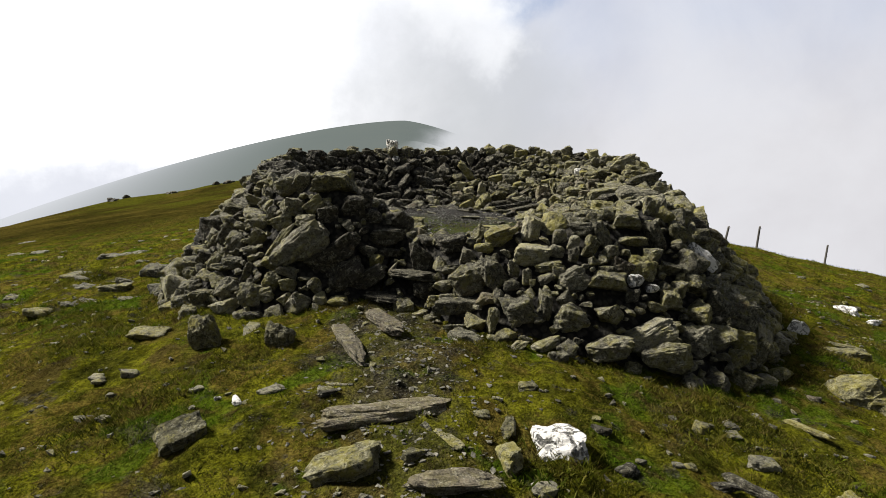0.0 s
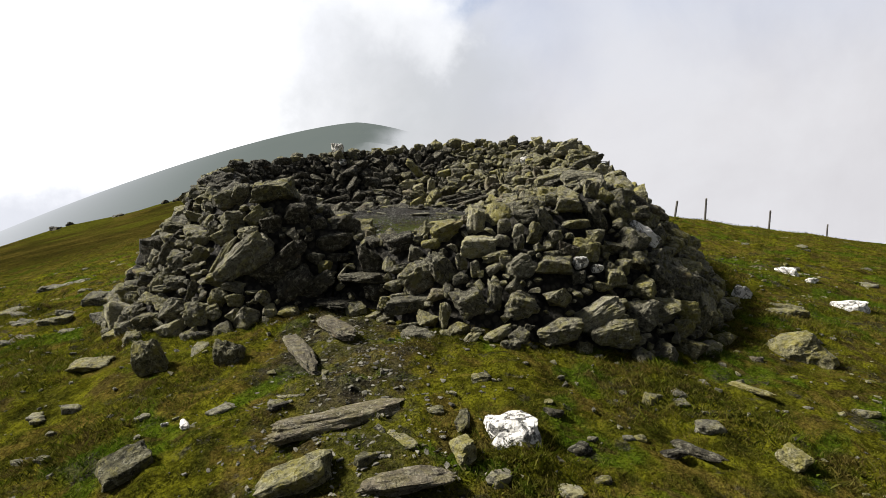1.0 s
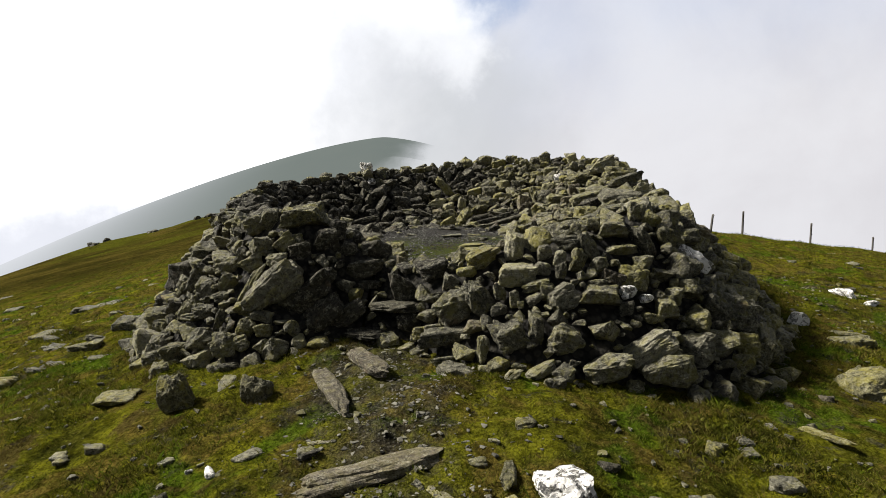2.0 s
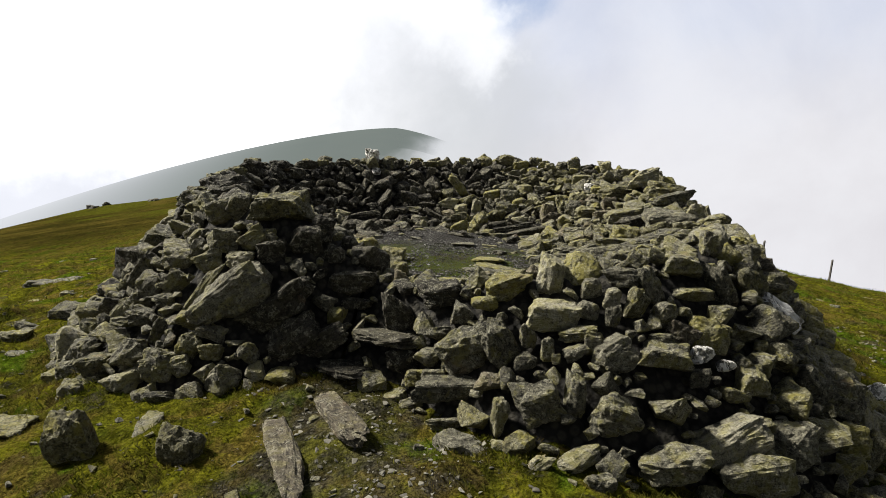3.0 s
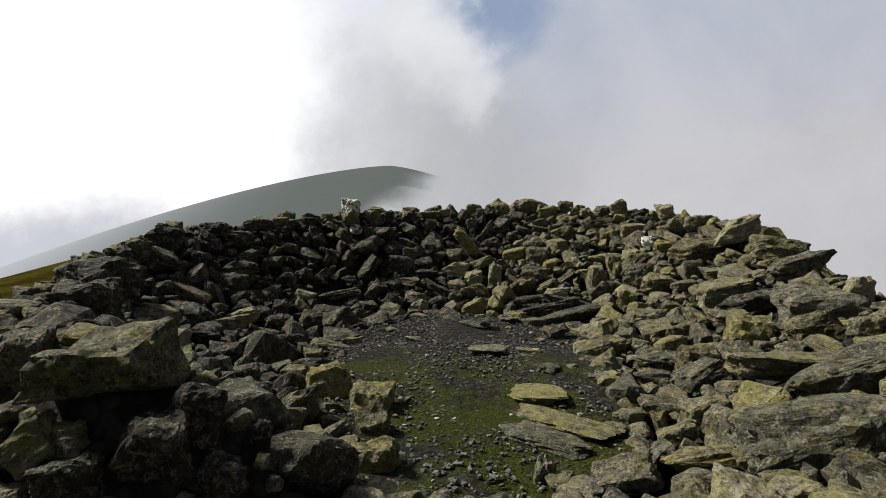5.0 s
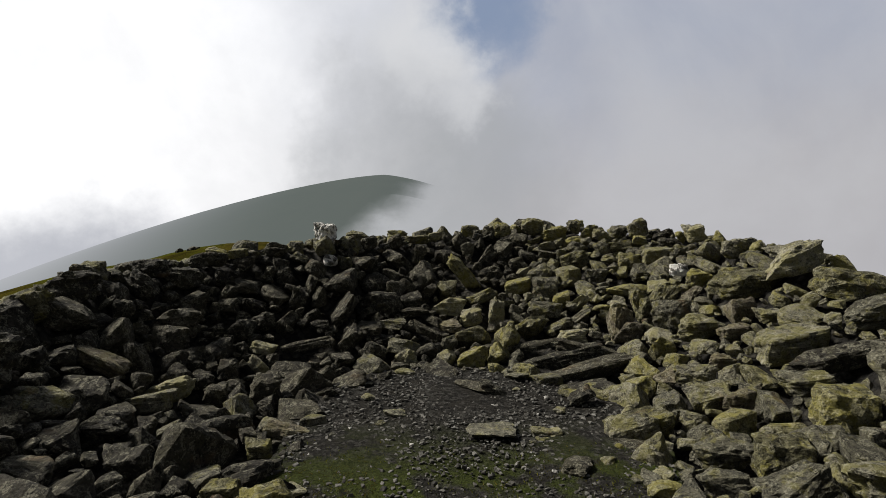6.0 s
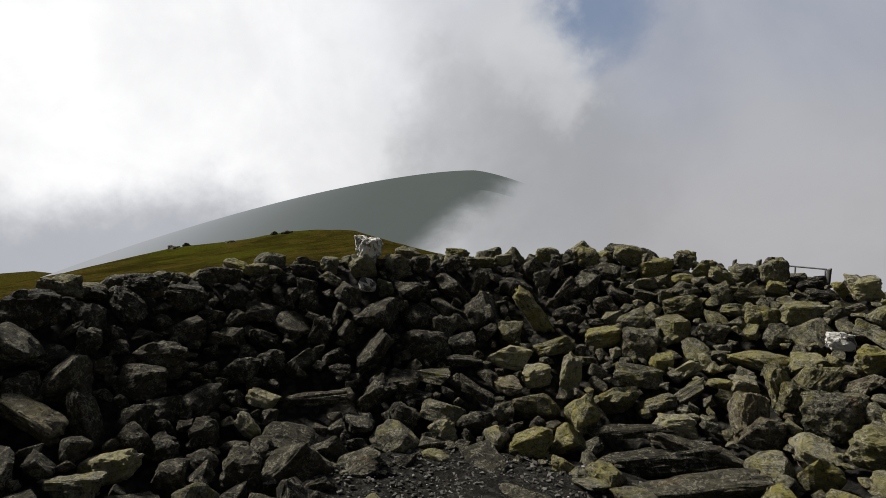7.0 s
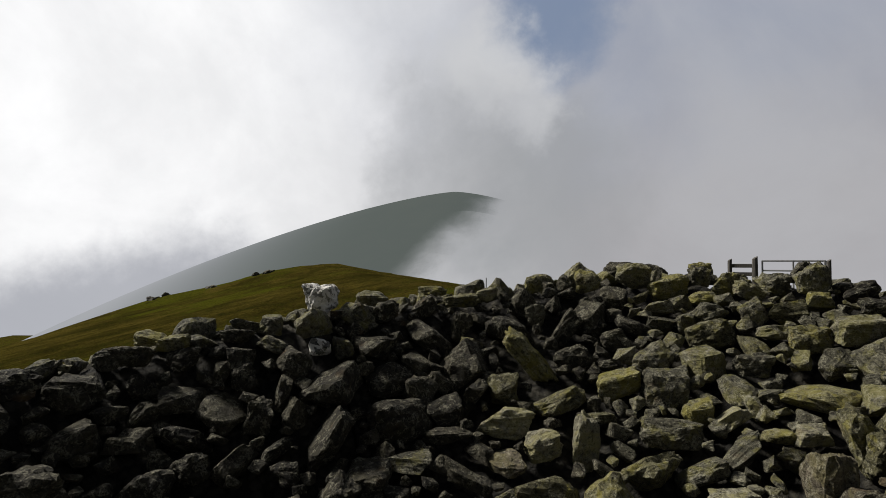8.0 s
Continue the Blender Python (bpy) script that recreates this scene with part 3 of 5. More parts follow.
key_stone(-1.60, 5.03, 0.24, 0.23, 0.19, 0.14, 63, rock_green, seed=8)
key_stone(-1.43, 4.99, 0.22, 0.20, 0.17, 0.12, 3, rock_mat, seed=15)
key_stone(-1.62, 5.41, 0.80, 0.28, 0.18, 0.18, 28, rock_mat, seed=22)
key_stone(-1.89, 5.17, 0.29, 0.25, 0.10, 0.11, 68, rock_mat, seed=5)
key_stone(-1.64, 5.12, 0.40, 0.23, 0.16, 0.15, -7, rock_green, seed=12)
key_stone(-2.54, 6.73, 0.98, 0.34, 0.17, 0.18, 33, rock_pale, seed=9)
key_stone(-2.34, 8.32, 1.58, 0.43, 0.25, 0.26, 3, rock_mat, seed=16)
key_stone(-2.42, 8.00, 1.46, 0.41, 0.27, 0.25, 23, rock_green, seed=23)
key_stone(-2.41, 5.00, -0.15, 0.22, 0.25, 0.14, 3, rock_mat, seed=6)
key_stone(0.15, 5.07, 0.71, 0.40, 0.25, 0.25, 8, rock_dark, seed=13)
key_stone(0.60, 4.89, 0.84, 0.39, 0.24, 0.24, 23, rock_green, seed=20)
key_stone(0.88, 4.88, 0.92, 0.33, 0.20, 0.21, 83, rock_pale, seed=3)
key_stone(0.86, 4.67, 0.69, 0.39, 0.24, 0.24, -2, rock_pale, seed=10)
key_stone(0.52, 4.62, 0.52, 0.38, 0.24, 0.24, -57, rock_mat, seed=17)
key_stone(0.31, 4.68, 0.42, 0.39, 0.38, 0.24, 23, rock_mat, seed=0)
key_stone(0.44, 4.84, 0.71, 0.20, 0.12, 0.12, 13, rock_green, seed=7)
key_stone(1.12, 4.76, 0.87, 0.15, 0.16, 0.09, 3, rock_pale, seed=14)
key_stone(1.24, 4.70, 0.82, 0.14, 0.17, 0.09, 3, rock_pale, seed=21)
key_stone(1.39, 4.67, 0.80, 0.25, 0.15, 0.15, 73, rock_green, seed=4)
key_stone(1.52, 4.79, 0.91, 0.31, 0.16, 0.16, -57, rock_mat, seed=11)
key_stone(1.31, 4.80, 0.95, 0.26, 0.16, 0.16, 3, rock_mat, seed=18)
key_stone(1.79, 4.95, 1.03, 0.35, 0.24, 0.22, 3, rock_mat, seed=1)
key_stone(1.62, 4.99, 1.08, 0.14, 0.16, 0.09, 3, rock_mat, seed=8)
key_stone(1.39, 5.09, 1.05, 0.16, 0.16, 0.10, 33, rock_mat, seed=15)
key_stone(1.47, 4.93, 1.05, 0.17, 0.15, 0.11, -27, rock_mat, seed=22)
key_stone(2.10, 6.62, 1.01, 0.91, 0.22, 0.24, -5, rock_mat, seed=5)
key_stone(2.28, 6.21, 1.13, 0.40, 0.18, 0.19, 8, rock_pale, seed=12)
key_stone(2.76, 7.33, 1.27, 0.68, 0.38, 0.42, 2, rock_pale, seed=19)
key_stone(3.04, 7.96, 1.52, 0.63, 0.25, 0.27, 13, rock_mat, seed=2)
key_stone(2.92, 8.70, 1.82, 0.58, 0.26, 0.29, 20, rock_pale, seed=16)
key_stone(2.88, 9.41, 1.88, 0.26, 0.22, 0.18, 3, rock_mat, seed=23)
key_stone(2.59, 7.76, 1.25, 0.73, 0.17, 0.17, 13, rock_dark, seed=6)
key_stone(2.31, 7.69, 1.11, 0.39, 0.19, 0.20, 3, rock_mat, seed=13)
key_stone(2.18, 8.65, 1.28, 0.40, 0.26, 0.25, 3, rock_mat, seed=20)
key_stone(1.80, 7.12, 0.89, 0.34, 0.29, 0.21, 3, rock_green, seed=3)
key_stone(1.37, 7.72, 0.83, 0.37, 0.25, 0.23, 13, rock_green, seed=10)
key_stone(1.20, 4.46, 0.52, 0.31, 0.24, 0.20, 28, rock_pale, seed=17)
key_stone(1.00, 4.56, 0.61, 0.27, 0.12, 0.13, 13, rock_mat, seed=0)
key_stone(1.09, 4.51, 0.56, 0.15, 0.18, 0.09, 3, rock_mat, seed=7)
key_stone(1.08, 4.67, 0.74, 0.17, 0.14, 0.10, -17, rock_pale, seed=14)
key_stone(1.23, 4.62, 0.73, 0.18, 0.12, 0.11, 83, rock_mat, seed=21)
key_stone(1.66, 4.59, 0.64, 0.25, 0.18, 0.15, -17, rock_rust, seed=4)
key_stone(1.86, 4.63, 0.64, 0.31, 0.26, 0.19, -7, rock_green, seed=11)
key_stone(1.77, 4.52, 0.54, 0.17, 0.15, 0.10, 13, rock_quartz, seed=11)
key_stone(1.51, 4.45, 0.52, 0.44, 0.22, 0.23, -2, rock_mat, seed=1)
key_stone(1.52, 4.54, 0.62, 0.19, 0.08, 0.08, 3, rock_mat, seed=8)
key_stone(2.06, 4.90, 0.89, 0.41, 0.16, 0.17, -67, rock_mat, seed=15)
key_stone(2.09, 5.17, 1.17, 0.24, 0.18, 0.15, 83, rock_mat, seed=22)
key_stone(3.05, 6.95, 1.27, 0.37, 0.30, 0.23, 3, rock_mat, seed=5)
key_stone(1.82, 4.81, 0.86, 0.32, 0.11, 0.11, 3, rock_mat, seed=12)
key_stone(0.98, 4.49, 0.52, 0.18, 0.10, 0.11, 33, rock_pale, seed=19)
key_stone(0.70, 4.60, 0.57, 0.18, 0.13, 0.11, 88, rock_mat, seed=2)
key_stone(0.81, 4.52, 0.52, 0.17, 0.10, 0.11, 93, rock_mat, seed=9)
key_stone(0.68, 4.50, 0.44, 0.17, 0.13, 0.11, 3, rock_mat, seed=16)
key_stone(0.13, 4.71, 0.25, 0.19, 0.09, 0.10, 3, rock_mat, seed=23)
key_stone(0.30, 4.19, -0.00, 0.38, 0.19, 0.20, -16, rock_pale, seed=6)
key_stone(0.73, 4.30, 0.25, 0.33, 0.32, 0.20, 14, rock_mat, seed=13)
key_stone(1.17, 4.23, 0.23, 0.33, 0.30, 0.21, -16, rock_mat, seed=20)
key_stone(0.95, 4.32, 0.31, 0.31, 0.14, 0.15, 89, rock_mat, seed=3)
key_stone(0.21, 4.59, 0.20, 0.52, 0.18, 0.19, 4, rock_mat, seed=10)
key_stone(1.80, 4.21, 0.12, 0.57, 0.23, 0.24, 29, rock_pale, seed=17)
key_stone(1.45, 4.09, 0.03, 0.43, 0.25, 0.26, 14, rock_mat, seed=0)
key_stone(1.92, 4.14, -0.02, 0.47, 0.31, 0.29, 9, rock_mat, seed=7)
key_stone(2.28, 4.33, 0.07, 0.32, 0.32, 0.20, 4, rock_pale, seed=14)
key_stone(0.68, 4.03, 0.01, 0.28, 0.10, 0.10, 44, rock_pale, seed=21)
key_stone(1.01, 3.95, -0.04, 0.20, 0.17, 0.12, 4, rock_mat, seed=4)
key_stone(2.86, 4.83, 0.26, 0.54, 0.37, 0.34, -16, rock_mat, seed=11)
key_stone(2.79, 4.55, 0.02, 0.26, 0.28, 0.16, 4, rock_green, seed=18)
key_stone(2.64, 5.13, 0.71, 0.44, 0.20, 0.21, -31, rock_quartz, seed=11)
key_stone(-0.09, 4.91, 0.26, 0.26, 0.20, 0.16, 4, rock_dark, seed=8)
key_stone(0.22, 4.46, 0.03, 0.29, 0.11, 0.11, 4, rock_mat, seed=15)
key_stone(1.72, 4.42, 0.42, 0.15, 0.15, 0.10, 4, rock_mat, seed=22)
key_stone(-2.02, 6.81, 1.22, 0.44, 0.40, 0.27, 2, rock_mat, seed=5)
key_stone(-1.49, 5.64, 1.20, 0.24, 0.30, 0.15, 2, rock_mat, seed=12)
key_stone(-2.37, 7.82, 1.34, 0.48, 0.28, 0.30, -53, rock_mat, seed=19)
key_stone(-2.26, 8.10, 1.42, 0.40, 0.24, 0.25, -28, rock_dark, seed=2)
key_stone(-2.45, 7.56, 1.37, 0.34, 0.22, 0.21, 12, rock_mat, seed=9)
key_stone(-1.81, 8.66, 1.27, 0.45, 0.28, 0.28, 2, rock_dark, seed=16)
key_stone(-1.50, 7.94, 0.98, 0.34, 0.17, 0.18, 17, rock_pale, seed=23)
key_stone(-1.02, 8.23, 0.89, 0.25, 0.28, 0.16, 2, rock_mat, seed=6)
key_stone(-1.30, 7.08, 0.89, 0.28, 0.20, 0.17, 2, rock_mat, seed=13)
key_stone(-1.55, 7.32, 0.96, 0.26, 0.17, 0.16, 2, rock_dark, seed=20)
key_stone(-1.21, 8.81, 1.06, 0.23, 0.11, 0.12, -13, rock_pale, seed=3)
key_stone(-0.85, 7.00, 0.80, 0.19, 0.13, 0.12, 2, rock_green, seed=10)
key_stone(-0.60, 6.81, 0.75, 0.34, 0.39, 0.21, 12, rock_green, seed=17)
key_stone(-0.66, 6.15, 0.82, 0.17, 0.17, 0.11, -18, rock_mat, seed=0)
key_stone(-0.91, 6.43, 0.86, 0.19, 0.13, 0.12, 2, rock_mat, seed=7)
# two more entrance stones darkened for the shade they lie in
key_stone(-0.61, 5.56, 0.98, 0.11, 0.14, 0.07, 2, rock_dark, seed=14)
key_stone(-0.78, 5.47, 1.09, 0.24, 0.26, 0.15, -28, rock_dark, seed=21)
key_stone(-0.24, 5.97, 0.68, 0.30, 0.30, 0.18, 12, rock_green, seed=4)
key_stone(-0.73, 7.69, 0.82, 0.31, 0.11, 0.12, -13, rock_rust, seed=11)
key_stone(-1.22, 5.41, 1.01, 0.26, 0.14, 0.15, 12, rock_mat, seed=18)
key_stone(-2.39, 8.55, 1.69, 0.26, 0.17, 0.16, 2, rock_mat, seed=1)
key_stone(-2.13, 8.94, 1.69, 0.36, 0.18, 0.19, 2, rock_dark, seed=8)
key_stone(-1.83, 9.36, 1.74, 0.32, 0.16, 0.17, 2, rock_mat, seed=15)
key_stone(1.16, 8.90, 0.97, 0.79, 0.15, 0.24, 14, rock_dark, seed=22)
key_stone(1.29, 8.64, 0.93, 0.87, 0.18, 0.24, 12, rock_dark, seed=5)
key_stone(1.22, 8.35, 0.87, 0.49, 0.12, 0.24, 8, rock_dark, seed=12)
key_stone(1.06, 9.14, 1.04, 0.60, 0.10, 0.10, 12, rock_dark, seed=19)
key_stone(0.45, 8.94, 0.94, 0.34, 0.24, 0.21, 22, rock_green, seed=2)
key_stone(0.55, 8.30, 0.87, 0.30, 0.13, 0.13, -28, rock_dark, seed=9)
key_stone(1.76, 9.02, 1.17, 0.30, 0.21, 0.19, 2, rock_rust, seed=16)
key_stone(2.02, 9.20, 1.33, 0.28, 0.25, 0.18, 82, rock_green, seed=23)
key_stone(2.68, 8.86, 1.60, 0.69, 0.28, 0.30, 7, rock_green, seed=6)
key_stone(2.55, 8.40, 1.41, 0.23, 0.14, 0.14, 2, rock_mat, seed=13)
key_stone(3.12, 8.34, 1.64, 0.64, 0.30, 0.36, -3, rock_green, seed=3)
key_stone(2.27, 7.33, 1.06, 0.40, 0.33, 0.25, 2, rock_green, seed=3)
key_stone(2.48, 8.07, 1.27, 0.54, 0.27, 0.29, 12, rock_mat, seed=10)
key_stone(1.66, 6.83, 0.87, 0.39, 0.22, 0.23, 27, rock_mat, seed=17)
key_stone(1.60, 7.32, 0.84, 0.35, 0.20, 0.21, 2, rock_mat, seed=0)
key_stone(1.26, 7.64, 0.82, 0.34, 0.27, 0.21, 12, rock_mat, seed=7)
key_stone(1.89, 8.14, 1.03, 0.31, 0.18, 0.19, 2, rock_mat, seed=14)
key_stone(2.54, 7.09, 1.15, 0.41, 0.28, 0.26, 12, rock_green, seed=21)
key_stone(2.09, 6.24, 1.05, 0.72, 0.29, 0.31, 22, rock_mat, seed=4)
key_stone(1.61, 5.75, 0.95, 0.82, 0.35, 0.37, 12, rock_mat, seed=11)
key_stone(1.19, 5.91, 0.76, 0.38, 0.15, 0.15, 12, rock_green, seed=18)
key_stone(0.84, 5.88, 0.68, 0.42, 0.21, 0.22, 17, rock_mat, seed=1)
key_stone(1.07, 5.64, 0.76, 0.29, 0.21, 0.18, 2, rock_mat, seed=8)
key_stone(0.51, 5.92, 0.68, 0.22, 0.13, 0.13, 82, rock_mat, seed=15)
key_stone(1.31, 6.58, 0.77, 0.29, 0.14, 0.15, -8, rock_mat, seed=19)
key_stone(1.12, 6.51, 0.73, 0.17, 0.14, 0.11, 2, rock_mat, seed=2)
key_stone(1.49, 6.44, 0.82, 0.28, 0.17, 0.17, 22, rock_mat, seed=9)
key_stone(3.00, 7.34, 1.36, 0.31, 0.31, 0.19, 2, rock_pale, seed=16)
key_stone(2.67, 6.79, 1.21, 0.31, 0.22, 0.19, 2, rock_green, seed=23)
key_stone(1.22, 5.36, 0.90, 0.19, 0.12, 0.12, 2, rock_pale, seed=6)
key_stone(-0.87, 9.80, 1.71, 0.16, 0.14, 0.10, 5, rock_quartz, seed=11)
key_stone(-1.66, 9.53, 1.78, 0.20, 0.11, 0.12, 5, rock_green, seed=10)
key_stone(-1.98, 9.13, 1.58, 0.37, 0.20, 0.21, -5, rock_dark, seed=17)
key_stone(-2.12, 8.78, 1.54, 0.31, 0.21, 0.19, -45, rock_mat, seed=0)
key_stone(-2.06, 8.43, 1.38, 0.23, 0.19, 0.14, 75, rock_dark, seed=7)
key_stone(-1.60, 9.51, 1.68, 0.25, 0.16, 0.15, 5, rock_mat, seed=14)
key_stone(-1.23, 9.55, 1.57, 0.20, 0.20, 0.12, 5, rock_mat, seed=21)
key_stone(-1.07, 9.40, 1.38, 0.25, 0.19, 0.16, 75, rock_mat, seed=4)
key_stone(-1.77, 8.47, 1.20, 0.32, 0.23, 0.20, 5, rock_dark, seed=11)
key_stone(-0.95, 8.95, 1.05, 0.58, 0.10, 0.10, 13, rock_dark, seed=18)
key_stone(-0.57, 9.11, 1.07, 0.31, 0.19, 0.19, 50, rock_mat, seed=1)
key_stone(-0.09, 8.96, 0.95, 0.19, 0.18, 0.12, 25, rock_pale, seed=8)
key_stone(-1.18, 8.58, 0.98, 0.20, 0.14, 0.13, -45, rock_pale, seed=15)
key_stone(-1.52, 7.75, 0.97, 0.34, 0.13, 0.13, 10, rock_pale, seed=22)
key_stone(-1.92, 7.92, 1.16, 0.38, 0.16, 0.17, -30, rock_rust, seed=5)
key_stone(-1.26, 8.02, 0.92, 0.19, 0.19, 0.12, 5, rock_dark, seed=12)
key_stone(-1.42, 8.20, 0.98, 0.20, 0.15, 0.13, 5, rock_mat, seed=19)
key_stone(-1.78, 8.09, 1.12, 0.35, 0.14, 0.15, -70, rock_dark, seed=2)
key_stone(0.46, 10.23, 1.56, 0.56, 0.20, 0.21, -45, rock_green, seed=9)
key_stone(0.28, 9.76, 1.28, 0.40, 0.20, 0.21, 0, rock_pale, seed=16)
key_stone(0.73, 9.62, 1.22, 0.39, 0.18, 0.19, 85, rock_pale, seed=23)
key_stone(0.49, 9.59, 1.20, 0.25, 0.19, 0.16, 15, rock_pale, seed=6)
key_stone(0.08, 9.36, 1.10, 0.36, 0.11, 0.12, -25, rock_dark, seed=13)
key_stone(-0.05, 9.61, 1.24, 0.34, 0.11, 0.11, 5, rock_mat, seed=20)
key_stone(1.27, 9.93, 1.44, 0.35, 0.30, 0.22, 5, rock_mat, seed=3)
key_stone(0.99, 10.00, 1.45, 0.33, 0.19, 0.20, 15, rock_green, seed=10)
key_stone(1.33, 9.18, 1.09, 0.30, 0.16, 0.17, 5, rock_pale, seed=17)
key_stone(1.75, 9.16, 1.21, 0.39, 0.27, 0.24, 93, rock_rust, seed=0)
key_stone(1.98, 9.31, 1.35, 0.39, 0.24, 0.24, -55, rock_green, seed=7)
key_stone(2.11, 8.98, 1.32, 0.37, 0.31, 0.23, 5, rock_mat, seed=14)
key_stone(2.16, 9.30, 1.43, 0.40, 0.22, 0.23, 55, rock_green, seed=21)
key_stone(1.38, 8.94, 1.02, 0.64, 0.17, 0.24, -10, rock_dark, seed=4)
key_stone(1.20, 9.63, 1.28, 0.39, 0.18, 0.19, 0, rock_mat, seed=11)
key_stone(2.47, 9.60, 1.67, 0.20, 0.15, 0.12, 5, rock_quartz, seed=11)
key_stone(1.83, 9.44, 1.33, 0.22, 0.15, 0.14, 5, rock_pale, seed=1)
key_stone(1.67, 10.31, 1.72, 0.36, 0.23, 0.22, 15, rock_green, seed=8)
key_stone(0.53, 10.64, 1.81, 0.18, 0.21, 0.11, 5, rock_pale, seed=15)
key_stone(0.73, 10.50, 1.72, 0.36, 0.15, 0.16, 55, rock_mat, seed=22)
key_stone(1.56, 10.84, 2.00, 0.34, 0.23, 0.21, 5, rock_green, seed=5)
key_stone(1.32, 10.92, 2.11, 0.31, 0.24, 0.19, -5, rock_mat, seed=12)
key_stone(0.96, 10.91, 2.08, 0.22, 0.22, 0.14, 5, rock_green, seed=19)
key_stone(0.16, 10.74, 1.96, 0.21, 0.13, 0.13, 5, rock_pale, seed=2)
key_stone(1.80, 10.82, 2.11, 0.20, 0.20, 0.12, 5, rock_mat, seed=9)
key_stone(1.95, 10.77, 2.03, 0.26, 0.20, 0.16, 5, rock_green, seed=16)
key_stone(2.42, 10.48, 2.09, 0.27, 0.26, 0.17, 25, rock_mat, seed=23)
key_stone(2.26, 10.64, 2.03, 0.23, 0.20, 0.14, 5, rock_mat, seed=6)
key_stone(2.79, 9.96, 2.05, 0.25, 0.24, 0.16, 5, rock_pale, seed=13)
key_stone(2.51, 9.32, 1.61, 0.27, 0.23, 0.17, 5, rock_green, seed=20)
key_stone(2.01, 10.43, 1.85, 0.21, 0.21, 0.13, 35, rock_mat, seed=3)
key_stone(2.43, 10.02, 1.79, 0.36, 0.21, 0.22, 5, rock_mat, seed=10)
key_stone(-1.93, 9.34, 1.71, 0.23, 0.14, 0.14, 5, rock_mat, seed=17)
key_stone(-0.29, 10.49, 1.88, 0.23, 0.18, 0.14, 35, rock_dark, seed=0)
key_stone(-0.02, 10.44, 1.75, 0.25, 0.18, 0.16, 75, rock_dark, seed=7)
key_stone(0.53, 10.88, 2.04, 0.17, 0.17, 0.10, 5, rock_green, seed=14)
key_stone(1.06, 10.38, 1.67, 0.23, 0.18, 0.14, 5, rock_dark, seed=21)
key_stone(1.80, 10.00, 1.58, 0.27, 0.17, 0.17, 5, rock_mat, seed=4)
key_stone(2.19, 10.10, 1.73, 0.28, 0.21, 0.17, 5, rock_green, seed=11)
key_stone(-0.85, 9.19, 1.17, 0.20, 0.14, 0.12, 5, rock_dark, seed=18)
key_stone(-1.61, 9.07, 1.34, 0.25, 0.17, 0.15, 5, rock_dark, seed=1)
key_stone(-1.29, 9.08, 1.22, 0.24, 0.18, 0.15, 25, rock_dark, seed=8)
key_stone(-0.31, 6.61, 0.73, 0.30, 0.32, 0.26, 4, rock_green, seed=27)
key_stone(-2.18, 5.65, 0.54, 0.25, 0.27, 0.22, 4, rock_mat, seed=19)
key_stone(-1.93, 5.36, 0.48, 0.19, 0.14, 0.11, 4, rock_mat, seed=24)
key_stone(0.67, 5.20, 0.80, 0.35, 0.21, 0.19, 19, rock_green, seed=26)
key_stone(0.96, 5.20, 0.90, 0.31, 0.24, 0.19, 84, rock_pale, seed=3)
key_stone(0.52, 4.32, 0.16, 0.26, 0.12, 0.15, 89, rock_mat, seed=7)
key_stone(1.96, 5.51, 1.18, 0.26, 0.11, 0.14, 4, rock_mat, seed=22)
key_stone(1.92, 4.51, 0.48, 0.14, 0.10, 0.08, 4, rock_quartz, seed=11)
key_stone(2.08, 4.48, 0.38, 0.24, 0.27, 0.22, 4, rock_mat, seed=1)
key_stone(-1.00, 10.20, 2.00, 0.27, 0.28, 0.25, 0, rock_quartz, seed=4)
key_stone(-0.71, 10.54, 1.99, 0.30, 0.17, 0.16, -0, rock_mat, seed=20)
key_stone(1.10, 8.12, 0.89, 0.24, 0.12, 0.13, 30, rock_dark, seed=1)
key_stone(3.21, 9.13, 1.86, 0.43, 0.20, 0.24, 14, rock_pale, seed=13)
key_stone(2.33, 8.44, 1.28, 0.28, 0.16, 0.16, -0, rock_rust, seed=5)
key_stone(2.11, 8.22, 1.12, 0.21, 0.14, 0.12, -0, rock_rust, seed=20)
key_stone(2.06, 10.60, 1.98, 0.27, 0.17, 0.15, -20, rock_mat, seed=9)
key_stone(2.61, 10.13, 1.93, 0.25, 0.12, 0.14, -0, rock_dark, seed=19)
key_stone(-2.08, 8.60, 1.39, 0.16, 0.14, 0.11, 60, rock_mat, seed=8)
key_stone(-0.83, 7.49, 0.80, 0.19, 0.13, 0.11, -0, rock_green, seed=13)
key_stone(-0.55, 10.32, 1.87, 0.23, 0.17, 0.14, 20, rock_dark, seed=23)
key_stone(-0.04, 10.64, 1.92, 0.30, 0.13, 0.17, -0, rock_green, seed=5)
key_stone(-1.39, 9.76, 1.78, 0.25, 0.12, 0.14, -0, rock_mat, seed=15)
key_stone(-1.90, 9.67, 1.76, 0.27, 0.15, 0.15, -10, rock_green, seed=20)
key_stone(0.75, 7.66, 0.83, 0.19, 0.05, 0.10, -6, rock_mat, seed=7)
key_stone(1.96, 7.76, 0.97, 0.21, 0.18, 0.15, 10, rock_rust, seed=22)
key_stone(1.48, 5.15, 1.01, 0.16, 0.16, 0.13, 2, rock_mat, seed=26)
key_stone(1.47, 7.08, 0.79, 0.27, 0.18, 0.15, 2, rock_mat, seed=18)
key_stone(1.25, 6.25, 0.75, 0.25, 0.14, 0.14, 22, rock_mat, seed=23)
key_stone(-1.07, 6.69, 0.86, 0.24, 0.18, 0.14, 2, rock_dark, seed=5)
